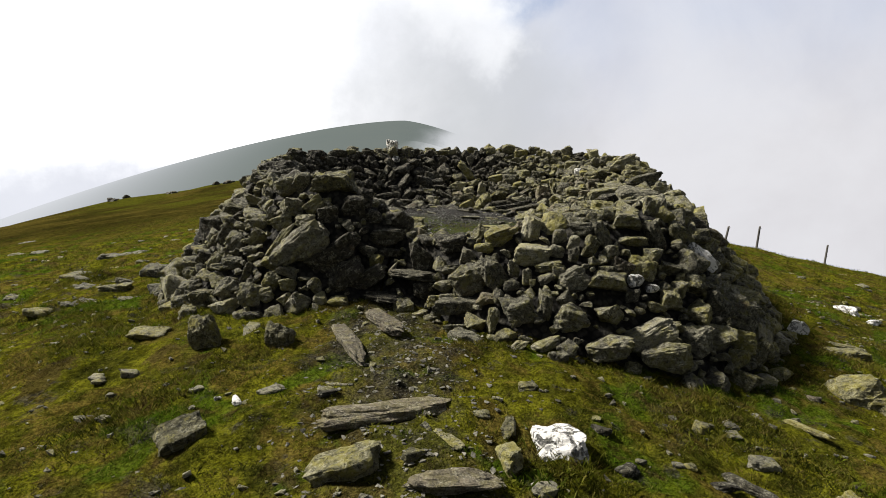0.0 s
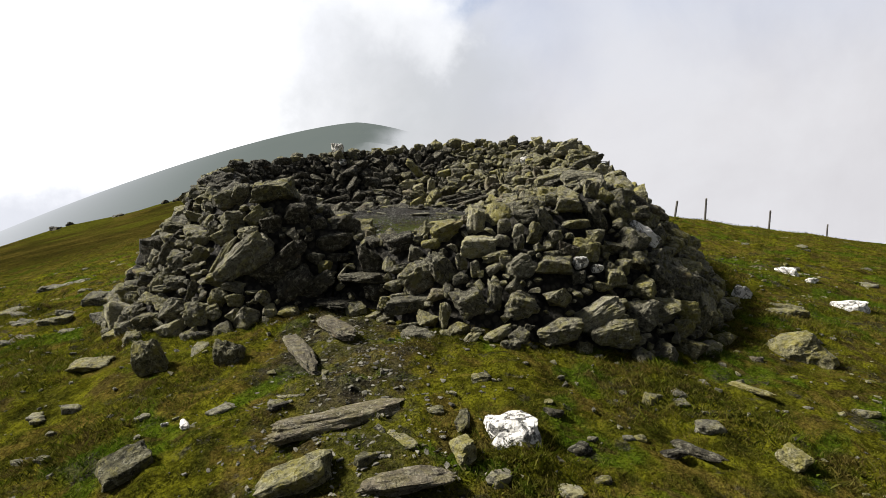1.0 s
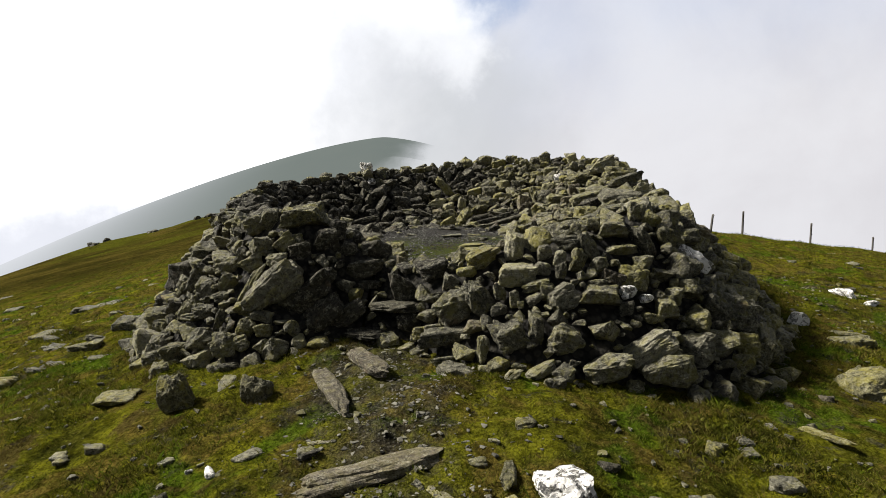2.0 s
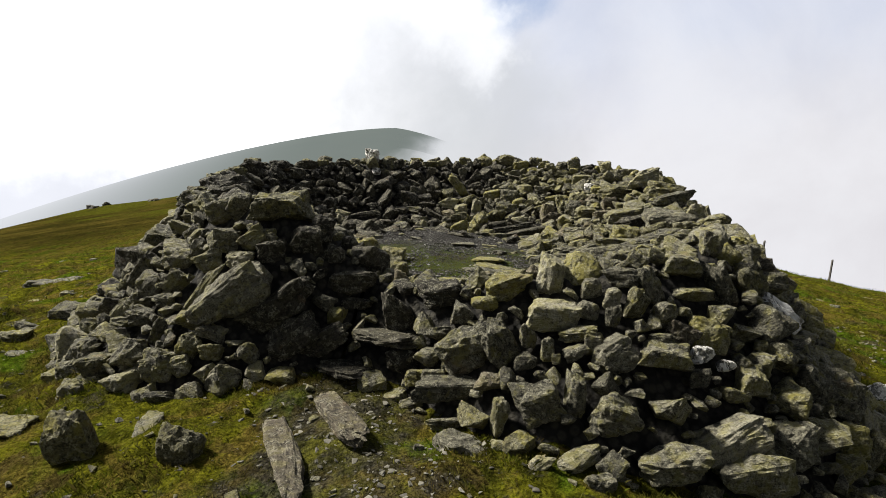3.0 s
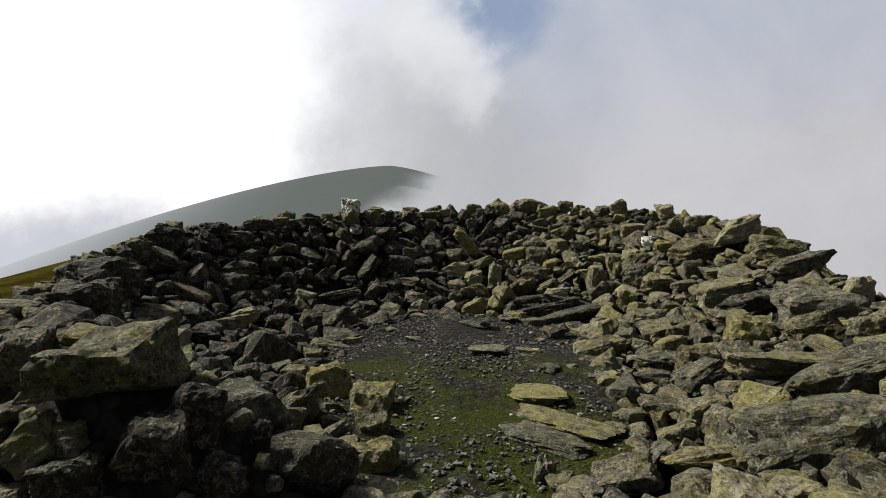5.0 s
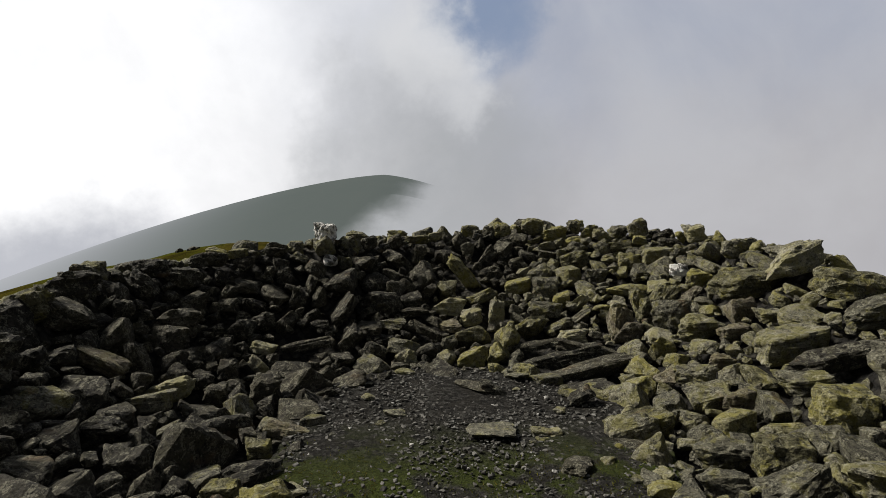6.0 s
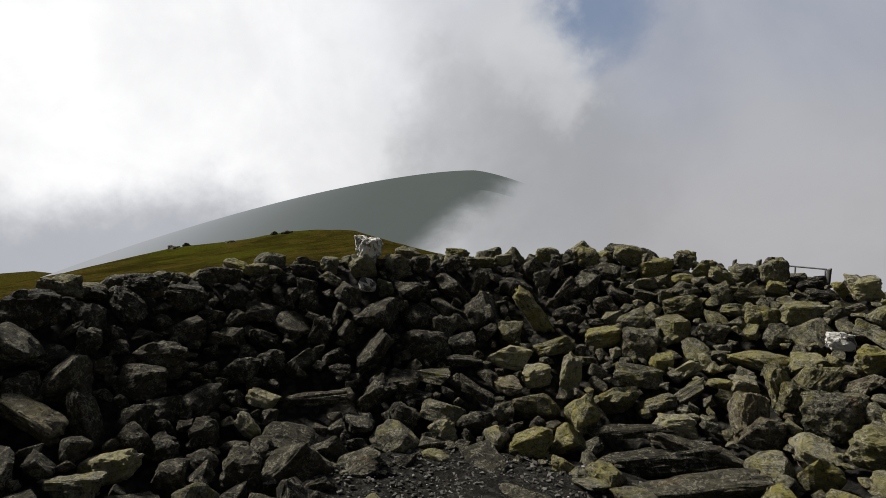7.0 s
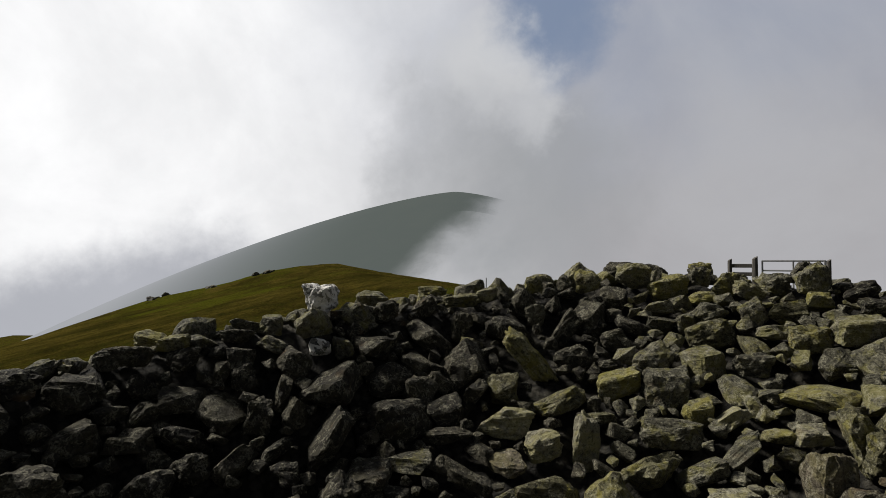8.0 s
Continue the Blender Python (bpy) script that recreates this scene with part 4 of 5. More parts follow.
key_stone(2.39, 10.36, 1.93, 0.23, 0.17, 0.13, -1, rock_green, seed=1)
key_stone(1.31, 11.26, 2.12, 0.34, 0.19, 0.19, -1, rock_dark, seed=6)
key_stone(1.91, 11.11, 2.16, 0.21, 0.18, 0.14, 9, rock_green, seed=11)
key_stone(2.51, 10.81, 2.18, 0.21, 0.21, 0.17, -1, rock_dark, seed=16)
key_stone(0.93, 11.13, 2.08, 0.28, 0.25, 0.20, 29, rock_pale, seed=21)
key_stone(-0.28, 10.83, 1.97, 0.27, 0.13, 0.15, -1, rock_green, seed=8)
# flat slabs on the floor and in the entrance
key_stone(0.66, 6.83, 0.76, 0.40, 0.08, 0.40, 0, rock_green, turn=-8, seed=2)
key_stone(0.73, 6.44, 0.73, 0.67, 0.09, 0.32, 0, rock_green, turn=-38, seed=9)
key_stone(0.44, 7.67, 0.83, 0.33, 0.07, 0.26, 0, rock_pale, turn=-10, seed=5)
# entrance slabs: dark tone includes the shade between the banks
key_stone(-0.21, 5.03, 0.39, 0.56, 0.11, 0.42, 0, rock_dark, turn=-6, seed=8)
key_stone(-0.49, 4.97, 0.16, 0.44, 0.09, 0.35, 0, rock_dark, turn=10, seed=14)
key_stone(0.40, 8.39, 0.89, 0.38, 0.07, 0.18, 0, rock_mat, turn=-45, seed=20)
key_stone(0.57, 6.25, 0.72, 0.56, 0.08, 0.24, 0, rock_mat, turn=-40, seed=17)



# the rest of the wall: large stones first, then ever smaller ones into the gaps


def fill(count, size, spread, gap):
    """Throws stones of about that size on the bank and keeps those that find room."""
    made = []
    cell = 0.5
    grid = {}
    for x, y, z, r in taken:
        grid.setdefault((int(x // cell), int(y // cell)), []).append((x, y, z, r))
    n = count * 30
    px, py = rng.uniform(-4.4, 5.6, n), rng.uniform(3.2, 13.2, n)
    ok = on_wall(px, py)
    px, py = px[ok], py[ok]
    pz = shelter_z(px, py)
    e = 0.06
    sx, sy = (shelter_z(px + e, py) - pz) / e, (shelter_z(px, py + e) - pz) / e
    steep = np.clip(np.hypot(sx, sy), 0, 2.5)
    for x, y, z, s, gx, gy in zip(px, py, pz, steep, sx, sy):
        if rng.random() > (1 + s) / 3.2:
            continue
        l = size * rng.uniform(1 - spread, 1 + spread)
        reach = l * gap
        c = (int(x // cell), int(y // cell))
        clash = False
        for i in (-1, 0, 1):
            for j in (-1, 0, 1):
                for qx, qy, qz, qr in grid.get((c[0] + i, c[1] + j), ()):
                    if (x - qx) ** 2 + (y - qy) ** 2 + (z - qz) ** 2 < (reach + qr) ** 2:
                        clash = True
                        break
                if clash:
                    break
            if clash:
                break
        if clash:
            continue
        here = (x, y, z, reach)
        grid.setdefault(c, []).append(here)
        taken.append(here)
        h = l * rng.choice([rng.uniform(0.35, 0.55), rng.uniform(0.55, 0.92)])
        d = l * rng.uniform(0.6, 0.95)
        lean = math.degrees(math.atan(min(s, 1.5)))
        down = math.degrees(math.atan2(gy, gx))
        turn = down + 90 + rng.normal(0, 40)
        m = Matrix.Translation((x, y, z - 0.11 * l)) @ Euler((radians(rng.normal(0, 20) + rng.choice([0, 0.5]) * lean), radians(rng.normal(0, 28)), radians(turn)), "XYZ").to_matrix().to_4x4() @ Matrix.Diagonal((l, d, h, 1))
        made.append((x, y, m, l))
        if len(made) >= count:
            break
    return made


def tone(x, y):
    """Sunny side yellow-green with lichen; inside the left and back wall darker slate carries the shade."""
    k = rng.random()
    if x > 0.2 and y < 10:
        return rock_green if k < 0.40 else rock_pale if k < 0.48 else rock_rust if k < 0.54 else rock_mat
    if shaded_inside(x, y):
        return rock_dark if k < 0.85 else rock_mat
    return rock_mat if k < 0.66 else rock_dark if k < 0.84 else rock_green if k < 0.95 else rock_pale


spare = {(b[0], shaded): [] for b in banks for shaded in (False, True)}
left_to_lay = {b[0]: 260 for b in banks}
for count, size, spread, gap in ((160, 0.36, 0.15, 0.42), (900, 0.28, 0.2, 0.38), (1700, 0.19, 0.22, 0.37), (2600, 0.125, 0.25, 0.36), (2600, 0.08, 0.3, 0.36)):
    for x, y, m, l in fill(count, size, spread, gap):
        bank = bank_of(x, y)
        i = int(rng.integers(0, len(SHAPES)))
        local = Matrix.Translation((-CX, -CY, 0)) @ m
        if left_to_lay[bank] > 0 and l > 0.15:
            left_to_lay[bank] -= 1
            ob = lay("stone", i, local, tone(x, y))
            ob.parent = bank
        else:
            spare[bank, shaded_inside(x, y)].append((SMALL[i % len(SMALL)], local))
for (bank, shaded), items in spare.items():
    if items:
        # rubble on the shaded inside takes the darkened copy
        rest = heap("rubble", items, shade_joined if shaded else rock_joined, bank)
        tagged(rest, "small slate stones wedged between the larger ones", kind="stuff")

# ---------------------------------------------------------------- loose stones on the turf
LOOSE = {
    rock_mat: "lichened grey slate stone lying half sunk in turf",
    rock_pale: "pale grey slate stone lying on the turf",
    rock_dark: "dark flat slate slab bedded in the ground",
    rock_green: "mossy grey-green stone sunk in the grass",
    rock_rust: "brown slate stone bedded in the trodden path",
    rock_quartz: "white quartz stone with dark veins on the grass",
}


def path_slab(x, y, l, d, turn):
    """A long split slab bedded in the path, its upper face bare."""
    z = float(ground_z(x, y)) + (0.0 if l > 0.8 else 0.03)
    ob = lay("flat_stone", int(l * 40), placed(x, y, z, l, 0.11, d, 0, turn), rock_rust, None, ROUGH)
    return tagged(ob, "long brown slate slab bedded in the trodden path", "stone", "slabs in the path")


def boulder(x, y, l, d, h, turn, seed):
    """A rugged lump of rock that breaks through the turf."""
    ob = lay("boulder", seed, placed(x, y, float(ground_z(x, y)) + 0.08 * h, l, h, d, 14, turn, 10), rock_green, None, ROUGH)
    return tagged(ob, "rugged lichened grey rock half buried in turf", "rock", "half-buried rocks")


def loose_stone(x, y, l, d, h, turn, mat, name="loose_stone", seed=None):
    i = seed if seed is not None else int(abs(x * 71 + y * 37 + l * 53))
    if l > 2 * d:
        i = (5, 11, 17, 23)[i % 4]
    if mat is rock_pale and l > 0.25:
        mat = rock_green
    if mat is rock_quartz:
        i, h = 11, max(1.1 * h, 0.5 * l)
    else:
        l *= 0.88
        h = min(1.15 * h, 0.5 * l)
    z = float(ground_z(x, y)) - (0.0 if mat is rock_quartz else 0.34 * h if y > 6 and l > 0.25 else 0.16 * h if h > 0.12 else 0.0)
    lean = ((i * 7) % 13) - 6
    ob = lay(name, i, placed(x, y, z, l, h, d, lean, turn, lean * 0.6), mat, None, ROUGH if l > 0.3 else SHAPES)
    return tagged(ob, LOOSE[mat], "stone", "loose stones on the turf")


loose_stone(0.78, 2.77, 0.32, 0.30, 0.20, 8, rock_quartz)
path_slab(-0.22, 2.98, 0.88, 0.19, 24)
boulder(-0.38, 2.45, 0.42, 0.26, 0.24, 18, 15)
boulder(-1.42, 2.85, 0.30, 0.22, 0.20, 40, 10)
path_slab(-0.64, 4.05, 0.97, 0.20, 112)
path_slab(-0.41, 4.35, 0.66, 0.17, 120)
loose_stone(6.55, 8.15, 0.33, 0.30, 0.20, 13, rock_quartz)
loose_stone(4.65, 6.49, 0.21, 0.22, 0.15, 13, rock_quartz)
loose_stone(6.61, 7.70, 0.24, 0.15, 0.10, 13, rock_quartz)
loose_stone(-5.84, 7.18, 0.37, 0.30, 0.21, 13, rock_pale)
loose_stone(-4.63, 5.98, 0.31, 0.22, 0.15, 13, rock_green)
loose_stone(-1.05, 3.36, 0.21, 0.10, 0.06, 49, rock_pale)
loose_stone(-1.24, 3.25, 0.15, 0.07, 0.03, -63, rock_quartz)
loose_stone(-1.39, 3.30, 0.05, 0.04, 0.03, 9, rock_quartz)
loose_stone(-2.27, 3.27, 0.15, 0.09, 0.06, 9, rock_mat)
loose_stone(0.14, 2.71, 0.35, 0.08, 0.03, -63, rock_green)
loose_stone(0.51, 2.95, 0.40, 0.09, 0.05, 78, rock_green)
boulder(0.46, 2.60, 0.22, 0.16, 0.15, -60, 18)
path_slab(0.16, 2.33, 0.50, 0.16, 8)
loose_stone(0.34, 3.05, 0.14, 0.08, 0.06, 8, rock_mat)
loose_stone(-0.05, 2.51, 0.16, 0.08, 0.05, 42, rock_green)
loose_stone(2.09, 2.98, 0.21, 0.13, 0.09, 8, rock_pale)
loose_stone(1.88, 2.75, 0.38, 0.09, 0.05, -55, rock_dark)
loose_stone(3.25, 4.19, 0.13, 0.07, 0.05, -22, rock_rust)
loose_stone(2.10, 3.36, 0.16, 0.11, 0.07, 9, rock_mat)
loose_stone(1.87, 3.34, 0.18, 0.12, 0.08, 33, rock_green)
loose_stone(-1.61, 3.46, 0.13, 0.06, 0.04, 61, rock_pale)
loose_stone(-0.57, 3.33, 0.25, 0.06, 0.03, 9, rock_pale)
loose_stone(-0.63, 3.16, 0.17, 0.06, 0.03, 32, rock_dark)
loose_stone(-1.22, 2.46, 0.06, 0.03, 0.02, 7, rock_pale)
loose_stone(-2.27, 3.57, 0.08, 0.05, 0.04, 9, rock_pale)
loose_stone(-2.01, 2.82, 0.05, 0.04, 0.02, 8, rock_quartz)
loose_stone(-2.30, 3.86, 0.18, 0.12, 0.09, 10, rock_mat)
loose_stone(-2.51, 3.81, 0.11, 0.11, 0.08, 10, rock_green)
loose_stone(-1.60, 4.51, 0.33, 0.15, 0.08, -75, rock_mat)
loose_stone(0.69, 3.40, 0.15, 0.14, 0.10, 84, rock_green)
loose_stone(0.47, 3.25, 0.09, 0.06, 0.04, 9, rock_pale)
loose_stone(1.08, 2.99, 0.15, 0.10, 0.07, 8, rock_dark)
loose_stone(0.63, 2.41, 0.17, 0.13, 0.09, 7, rock_pale)
loose_stone(1.15, 2.72, 0.17, 0.10, 0.07, 28, rock_dark)
loose_stone(1.48, 2.81, 0.09, 0.05, 0.03, 8, rock_pale)
boulder(2.44, 2.70, 0.17, 0.16, 0.17, 15, 12)
loose_stone(3.57, 3.41, 0.22, 0.12, 0.08, -4, rock_mat)
loose_stone(4.85, 5.99, 0.46, 0.14, 0.07, -24, rock_green)
loose_stone(6.16, 6.44, 0.49, 0.25, 0.17, -6, rock_quartz)
loose_stone(0.99, 2.37, 0.16, 0.13, 0.09, -3, rock_pale)
loose_stone(-2.07, 3.17, 0.13, 0.08, 0.05, -4, rock_green)
loose_stone(-2.58, 3.88, 0.11, 0.11, 0.08, -4, rock_pale)
loose_stone(1.71, 2.73, 0.20, 0.09, 0.06, -3, rock_dark)
loose_stone(2.79, 3.59, 0.39, 0.09, 0.04, -61, rock_pale)
loose_stone(4.37, 4.90, 0.18, 0.09, 0.06, -6, rock_mat)
loose_stone(1.55, 2.82, 0.10, 0.07, 0.05, -3, rock_green)
loose_stone(-5.94, 10.05, 1.05, 0.55, 0.48, -15, rock_mat)
loose_stone(-4.18, 6.99, 0.31, 0.16, 0.30, 10, rock_mat)
loose_stone(-12.73, 15.75, 0.74, 0.39, 0.31, -15, rock_pale)
loose_stone(-18.92, 24.21, 1.15, 0.60, 0.69, -10, rock_mat)
loose_stone(-5.18, 7.57, 0.27, 0.14, 0.26, -5, rock_mat)
loose_stone(-4.22, 6.77, 0.50, 0.26, 0.16, 0, rock_pale)
loose_stone(-3.82, 6.31, 0.31, 0.16, 0.18, -5, rock_mat)
loose_stone(-11.66, 15.20, 0.69, 0.37, 0.42, -10, rock_mat)
loose_stone(-5.54, 8.09, 0.72, 0.38, 0.14, -15, rock_pale)
loose_stone(-4.16, 6.77, 0.34, 0.18, 0.29, 0, rock_mat)
loose_stone(-4.35, 6.29, 0.51, 0.27, 0.24, -15, rock_mat)
loose_stone(-4.85, 7.17, 0.46, 0.24, 0.32, 0, rock_mat)
loose_stone(4.40, 6.15, 0.26, 0.14, 0.31, 5, rock_quartz)
loose_stone(4.69, 5.73, 0.57, 0.30, 0.19, -5, rock_pale)
boulder(3.82, 4.41, 0.52, 0.42, 0.40, -20, 21)
loose_stone(-2.59, 4.63, 0.48, 0.25, 0.12, -5, rock_pale)
loose_stone(-6.28, 10.19, 0.80, 0.42, 0.34, 10, rock_mat)
loose_stone(-4.24, 7.02, 0.27, 0.14, 0.26, 0, rock_mat)
boulder(-1.90, 4.28, 0.24, 0.20, 0.46, 10, 7)
boulder(-1.24, 4.16, 0.24, 0.18, 0.34, -10, 9)

for _ in range(150):
    x, y = rng.uniform(-7, 8.5), rng.uniform(1.6, 11)
    if on_wall(x, y) or math.hypot(x - CX, y - CY) < 3.2:
        continue
    l = 0.05 + 0.16 * rng.random() ** 2.5
    mat = (rock_mat, rock_green, rock_pale, rock_green, rock_pale)[int(rng.integers(0, 5))]
    loose_stone(x, y, l, l * rng.uniform(0.5, 0.9), l * rng.uniform(0.25, 0.6), rng.uniform(0, 360), mat)
for _ in range(50):
    a, r = rng.uniform(-50, 55), rng.uniform(9, 20)
    x, y = r * math.sin(radians(a)), 2 + r * math.cos(radians(a))
    if math.hypot(x - CX, y - CY) < 5.5:
        continue
    l = rng.uniform(0.15, 0.5)
    loose_stone(x, y, l, l * 0.7, l * rng.uniform(0.3, 0.6), rng.uniform(0, 360), rock_mat if rng.random() < 0.6 else rock_pale)

# rocky heads on the ridge beyond
for cx, cy, count, wide in ((-29, 71, 4, 1.6), (-43, 68, 4, 1.5), (-36, 68, 2, 1.0)):
    crag = tagged(new("rock_outcrop"), "low dark rock outcrop on the grassy ridge", "rock outcrop", "outcrops on the ridge")
    crag.location = (cx, cy, float(ground_z(cx, cy)))
    for k in range(count):
        x, y = rng.normal(0, wide), rng.normal(0, 1.2)
        l = rng.uniform(1.0, 1.9)
        z = float(ground_z(cx + x, cy + y)) - crag.location.z
        lay("rock", k * 3, placed(x, y, z - 0.16 * l, l, l * rng.uniform(0.65, 0.8), l * 0.8, rng.normal(0, 14), rng.uniform(0, 360)), rock_dark, crag, ROUGH)

# ---------------------------------------------------------------- fence and gate on the far side of the ridge


def box(bm, lo, hi):
    m = Matrix.Translation([(a + b) / 2 for a, b in zip(lo, hi)]) @ Matrix.Diagonal([b - a for a, b in zip(lo, hi)] + [1])
    return bmesh.ops.create_cube(bm, size=1, matrix=m)


def post_mesh(w, h, seed):
    """A round-edged post, cut askew at its head, slightly waisted by weather."""
    r = random.Random(seed)
    bm = bmesh.new()
    rings = []
    for k, z in enumerate((-0.3, 0.0, 0.35 * h, 0.7 * h, h)):
        row = []
        for j in range(10):
            a = j * math.tau / 10
            q = w / 2 * (1 - 0.05 * k + r.uniform(-0.05, 0.05))
            row.append(bm.verts.new((q * math.cos(a), q * math.sin(a), z + (0.25 * w * math.cos(a) if k == 4 else 0))))
        rings.append(row)
    for a, b in zip(rings, rings[1:]):
        for j in range(10):
            bm.faces.new((a[j], a[(j + 1) % 10], b[(j + 1) % 10], b[j]))
    bm.faces.new(rings[-1])
    return bm


def fence_post(x, y, h, w=0.1, lean=0.0, staple=True):
    ob = tagged(new("fence_post"), "weathered grey wooden fence post on the grassy ridge", "fence post", "posts of the wire fence")
    ob.matrix_world = pose(x, y, float(ground_z(x, y)), 0, lean, 30)
    part("shaft", post_mesh(w, h, int(x * 10)), post_mat, ob)
    if staple:
        for z in (0.35, 0.65, 0.95):
            bm = bmesh.new()
            bmesh.ops.create_cone(bm, segments=6, radius1=0.012, radius2=0.012, depth=0.05, matrix=pose(0, -w / 2, z * h, 90))
            part("staple", bm, steel_mat, ob)
    return ob


line = [(9.6, 21.2, 0.62, 24), (12.6, 23.2, 0.9, 12), (15.0, 24.8, 1.55, 3), (20.3, 27.5, 1.7, 4), (26.2, 30.4, 1.7, 3), (32.0, 33.2, 1.3, 2)]
for x, y, h, lean in line:
    fence_post(x, y, h, 0.11, lean)
for x, y in ((-1.0, 66), (8.5, 62), (3.8, 64), (14, 56)):
    fence_post(x, y, 1.3, 0.12, 1, False)

gate = tagged(new("field_gate"), "grey metal field gate hung between wooden posts", "gate")
GATE = (6.45, 21.45)
TOP = 2.02
gate.location = (*GATE, float(ground_z(*GATE)))
gz = gate.location.z
way = Vector((1.95, -1.0, 0)).normalized()
spin = math.degrees(math.atan2(way.y, way.x))
for s, w, top in ((0.0, 0.13, TOP), (0.58, 0.17, TOP + 0.05), (2.15, 0.13, TOP - 0.02)):
    ob = part("gate_post", post_mesh(w, top - gz, int(s * 10)), post_mat, gate)
    ob.location = way * s
for z in (TOP - 0.16, TOP - 0.38, TOP - 0.62):
    bm = bmesh.new()
    box(bm, (0.0, -0.02, -0.05), (0.58, 0.02, 0.05))
    ob = part("rail", bm, post_mat, gate)
    ob.matrix_local = pose(0, 0, z - gz, 0, 0, spin)
for z in (TOP - 0.03, TOP - 0.28, TOP - 0.5, TOP - 0.75, TOP - 1.0):
    bm = bmesh.new()
    bmesh.ops.create_cone(bm, segments=10, radius1=0.022, radius2=0.022, depth=1.36, matrix=pose(1.42, 0, 0, 0, 90))
    ob = part("gate_bar", bm, steel_mat, gate)
    ob.matrix_local = pose(0, 0, z - gz, 0, 0, spin)
for s in (0.75, 1.42, 2.07):
    bm = bmesh.new()
    bmesh.ops.create_cone(bm, segments=10, radius1=0.022, radius2=0.022, depth=1.0, matrix=pose(s, 0, 0))
    ob = part("gate_upright", bm, steel_mat, gate)
    ob.matrix_local = pose(0, 0, TOP - 0.52 - gz, 0, 0, spin)

# ---------------------------------------------------------------- gravel, shale and grass


def scatter(name, label, xy, z, low, high, flat, mat):
    items = []
    for (x, y), h in zip(xy, z):
        l = low + (high - low) * rng.random() ** 2.2
        m = Matrix.Translation((x, y, h + 0.1 * l)) @ Euler((rng.normal(0, 0.22), rng.normal(0, 0.22), rng.uniform(0, 6.3)), "XYZ").to_matrix().to_4x4() @ Matrix.Diagonal((l, l * rng.uniform(0.45, 0.9), l * rng.uniform(flat * 0.6, flat * 1.4), 1))
        items.append((CHIPS[int(rng.integers(0, len(CHIPS)))], m))
    ob = heap(name, items, mat)
    return tagged(ob, label, "gravel", kind="stuff")


xy = np.column_stack([rng.uniform(-2.2, 2.6, 23000), rng.uniform(5.2, 9.4, 23000)])
r, a = np.hypot(xy[:, 0] - CX, xy[:, 1] - CY), np.degrees(np.arctan2(xy[:, 1] - CY, xy[:, 0] - CX)) % 360
xy = xy[r < ring(R_IN, a) + 0.1]
mossy = (xy[:, 1] < 7.4) & (value_noise(3 * xy[:, 0], 3 * xy[:, 1], 9) > -0.45)
xy = xy[~mossy | (rng.random(len(xy)) < 0.6)]
scatter("gravel", "dark slate chips covering the shelter floor", xy, floor_z(xy[:, 0], xy[:, 1]), 0.010, 0.034, 0.45, chip_mat)

for _ in range(70):
    a = rng.uniform(0, 360)
    r = float(ring(R_IN, a)) * (1 - 0.75 * rng.random() ** 2.2) + 0.05
    x, y = CX + r * math.cos(radians(a)), CY + r * math.sin(radians(a))
    if x < CX and rng.random() < 0.5 or abs(x - 0.25) < 0.25:
        continue
    l = 0.05 + 0.2 * rng.random() ** 1.8
    mat = (rock_mat, rock_mat, rock_green, rock_pale, rock_dark)[int(rng.integers(0, 5))]
    ob = lay("floor_stone", int(rng.integers(0, 99)), placed(x, y, float(floor_z(x, y)) + 0.05 * l, l, l * rng.uniform(0.2, 0.4), l * 0.75, rng.normal(0, 8), rng.uniform(0, 360)), mat)
    tagged(ob, "loose slate stone lying on the gravel floor", "stone", "loose stones on the shelter floor")

n_path = 2200
py = rng.uniform(1.6, 5.3, n_path)
px = -0.42 * np.clip((py - 1.0) / 4.0, 0, 1) + 0.05 + rng.normal(0, 0.42, n_path)
ok = ~on_wall(px, py) | (py < 5.2)
xy = np.column_stack([px, py])[ok]
scatter("shale", "broken slate shale trodden into the path", xy, ground_z(xy[:, 0], xy[:, 1]) - 0.004, 0.008, 0.045, 0.25, shale_mat)

xy = np.column_stack([rng.uniform(-6, 7, 2600), rng.uniform(1.3, 9, 2600)])
xy = xy[~on_wall(xy[:, 0], xy[:, 1])]
xy = xy[np.hypot(xy[:, 0] - CX, xy[:, 1] - CY) > 3]
scatter("pebbles", "small stones strewn over the turf", xy, ground_z(xy[:, 0], xy[:, 1]), 0.012, 0.07, 0.45, rock_joined)


def grass(name, label, x, y, tall, broad, base=ground_z):
    """Blades of short grass: bent slips, each its own island."""
    k = len(x)
    z = base(x, y) - 0.008
    a, lean = rng.uniform(0, math.tau, k), rng.uniform(0.2, 1.1, k)
    h = tall * rng.uniform(0.5, 1.4, k)
    b = rng.uniform(0, math.tau, k)
    ux, uy = np.cos(a) * broad, np.sin(a) * broad
    ox, oy = np.cos(b) * lean * h, np.sin(b) * lean * h
    v = np.stack([
        np.column_stack([x - ux, y - uy, z]), np.column_stack([x + ux, y + uy, z]),
        np.column_stack([x + ux * 0.7 + ox * 0.4, y + uy * 0.7 + oy * 0.4, z + h * 0.65]), np.column_stack([x + ox, y + oy, z + h]),
    ], 1).reshape(-1, 3)
    i = np.arange(k)[:, None] * 4
    return tagged(new(name, raw(name, v, i + np.array([[0, 1, 2, 3]]), grass_mat)), label, "grass", kind="stuff")


def lumps(x, y):
    return 0.5 + 0.25 * np.sin(3.1 * x + 1.7 * np.sin(2.3 * y)) + 0.25 * np.sin(2.7 * y + 1.9 * np.sin(1.9 * x + 1))


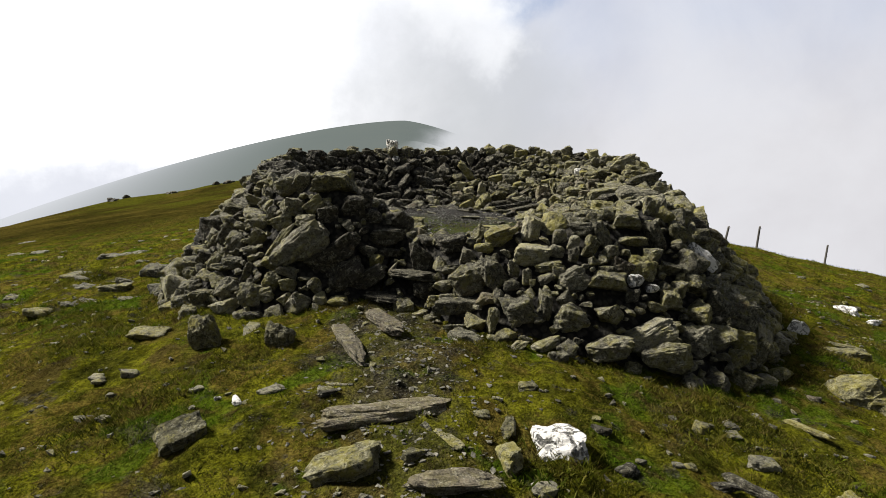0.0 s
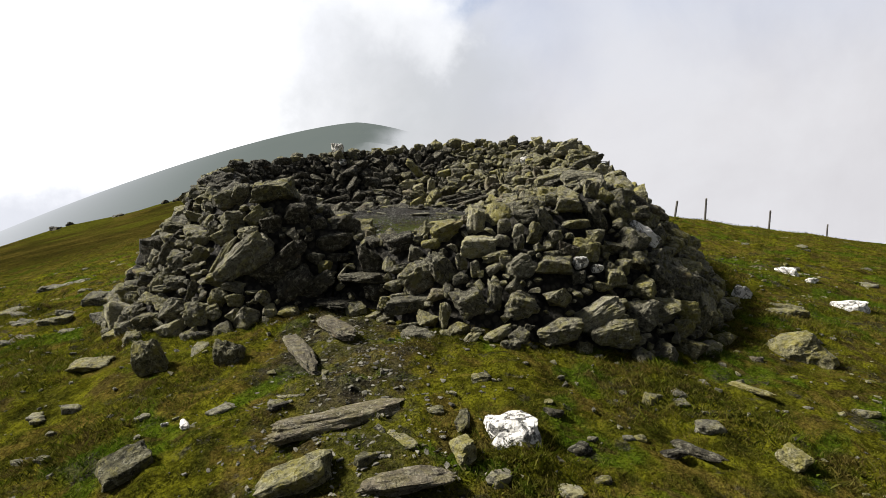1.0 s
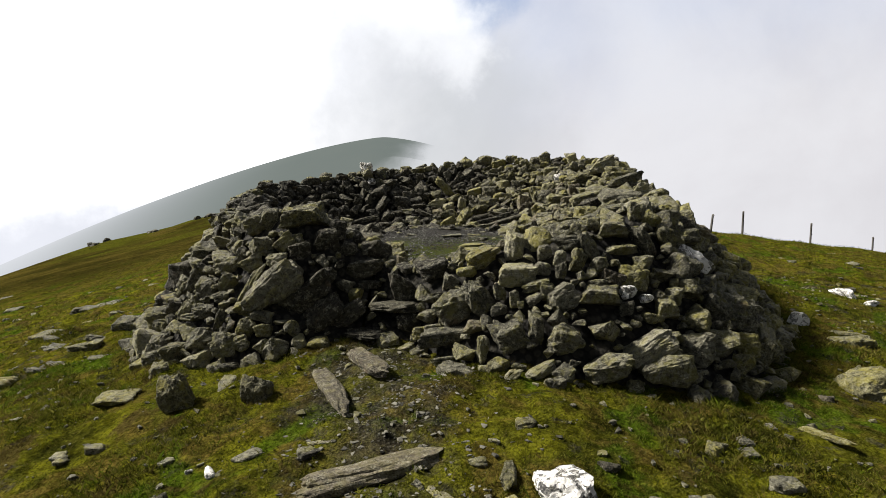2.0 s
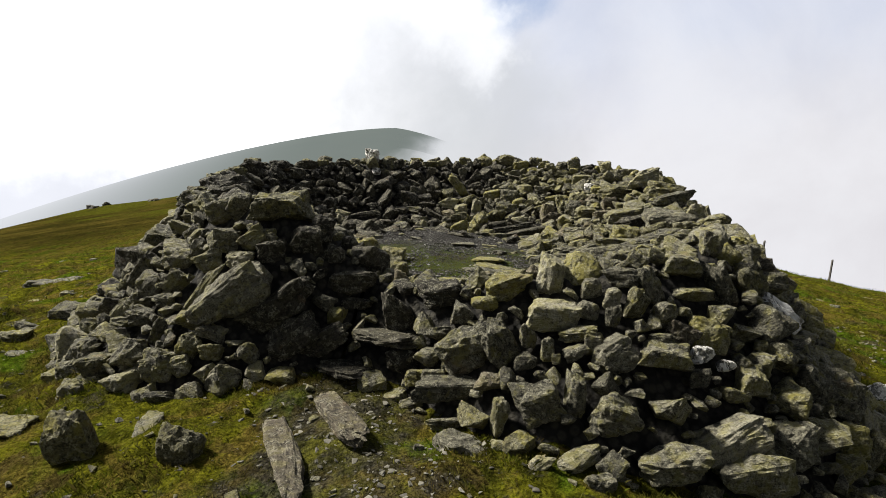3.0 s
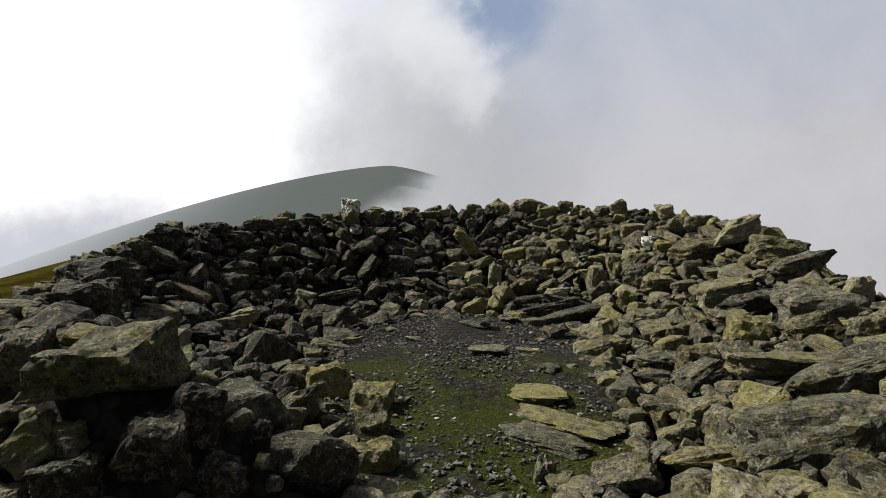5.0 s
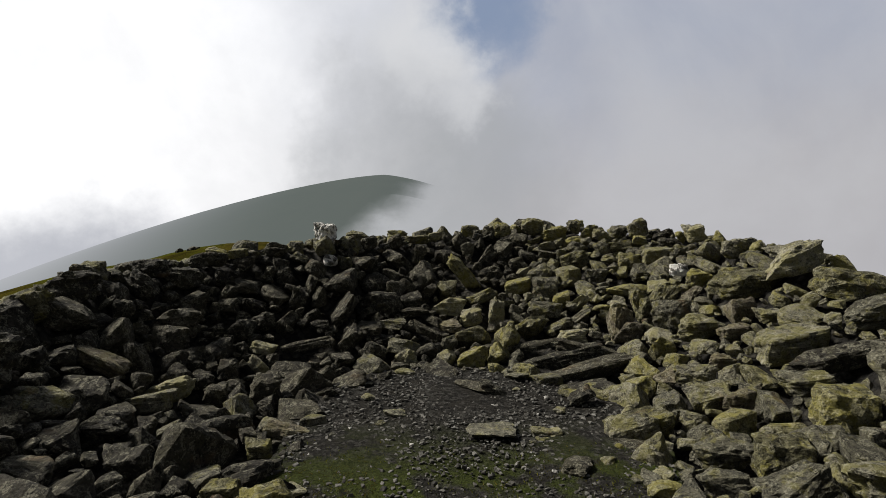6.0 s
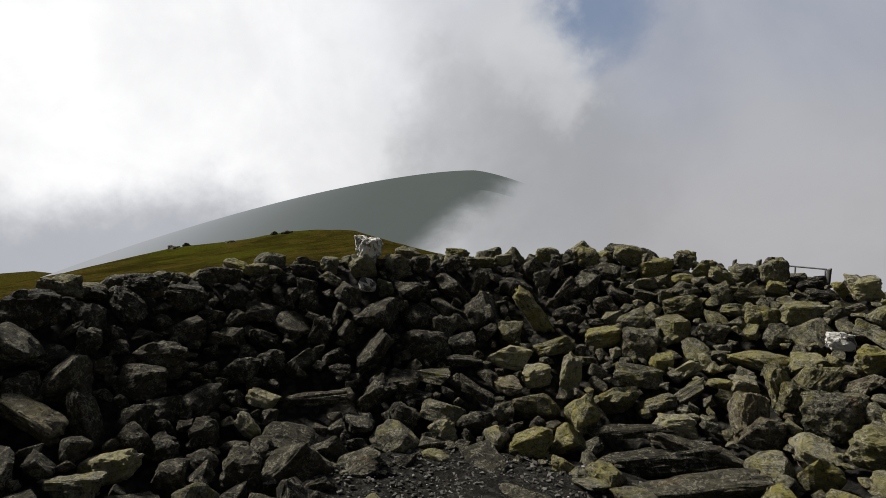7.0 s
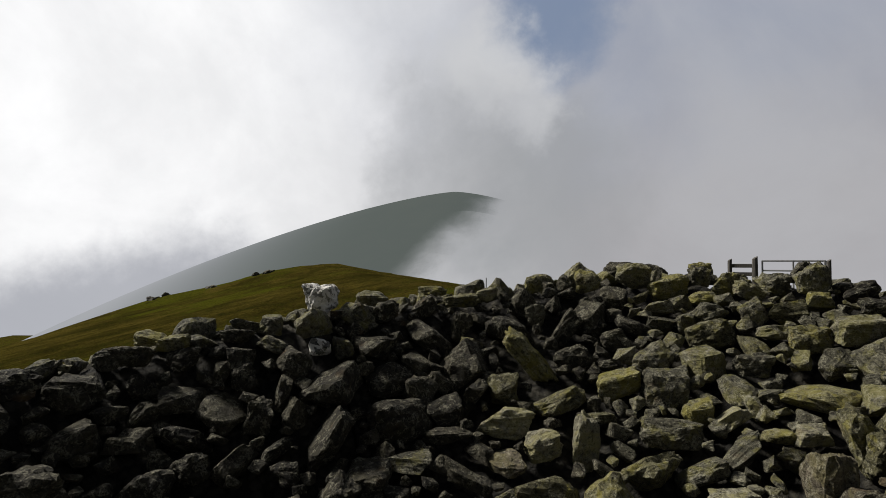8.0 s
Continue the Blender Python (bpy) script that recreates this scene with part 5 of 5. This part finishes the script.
def bare_path(x, y):
    c = -0.42 * np.clip((y - 1.0) / 4.0, 0, 1) + 0.05
    return np.exp(-(((x - c) / 0.5) ** 2)) * np.clip((5.6 - y) / 1.0, 0, 1)


def turf_points(k, x0, x1, y0, y1, power=1.0):
    x, y = rng.uniform(x0, x1, k), y0 + (y1 - y0) * rng.random(k) ** power
    keep = ~on_wall(x, y) & (np.hypot(x - CX, y - CY) > 2.9) & (rng.random(k) < (0.25 + 0.75 * lumps(x, y)) * (1 - 0.75 * bare_path(x, y)))
    return x[keep], y[keep]


x, y = turf_points(520000, -5.5, 6.5, 1.1, 8.0, 1.5)
grass("turf_grass", "short mossy grass covering the hilltop", x, y, (0.014 + 0.024 * lumps(x, y) ** 2) * np.where(rng.random(len(x)) < 0.06, 1.8, 1.0), 0.0021)
x, y = turf_points(110000, -14, 16, 5, 26, 1.2)
grass("moor_grass", "short rough grass on the ridge", x, y, 0.05, 0.006)
# longer tufts at the foot of the bank
k = 26000
a = rng.uniform(195, 345, k)
r = ring(R_OUT, a) + rng.normal(0.05, 0.13, k)
x, y = CX + r * np.cos(np.radians(a)), CY + r * np.sin(np.radians(a))
keep = (rng.random(k) < lumps(1.7 * x, 1.7 * y)) & (bare_path(x, y) < 0.55)
grass("grass_tuft", "longer grass growing against the foot of the bank", x[keep], y[keep], 0.030, 0.0015)
# moss and fine grass on the near part of the shelter floor
x, y = rng.uniform(-1.6, 2.3, 60000), rng.uniform(5.0, 7.6, 60000)
r, a = np.hypot(x - CX, y - CY), np.degrees(np.arctan2(y - CY, x - CX)) % 360
keep = (r < ring(R_IN, a) + 0.1) & (value_noise(3 * x, 3 * y, 9) + 0.4 * value_noise(9 * x, 9 * y, 5) > -0.35) & (rng.random(len(x)) < np.clip((7.6 - y) / 0.7, 0, 1))
grass("floor_moss", "short moss and grass on the trodden shelter floor", x[keep], y[keep], 0.016, 0.0022, lambda x, y: floor_z(x, y) + 0.012 * np.sin(5 * x) * np.sin(4 * y))
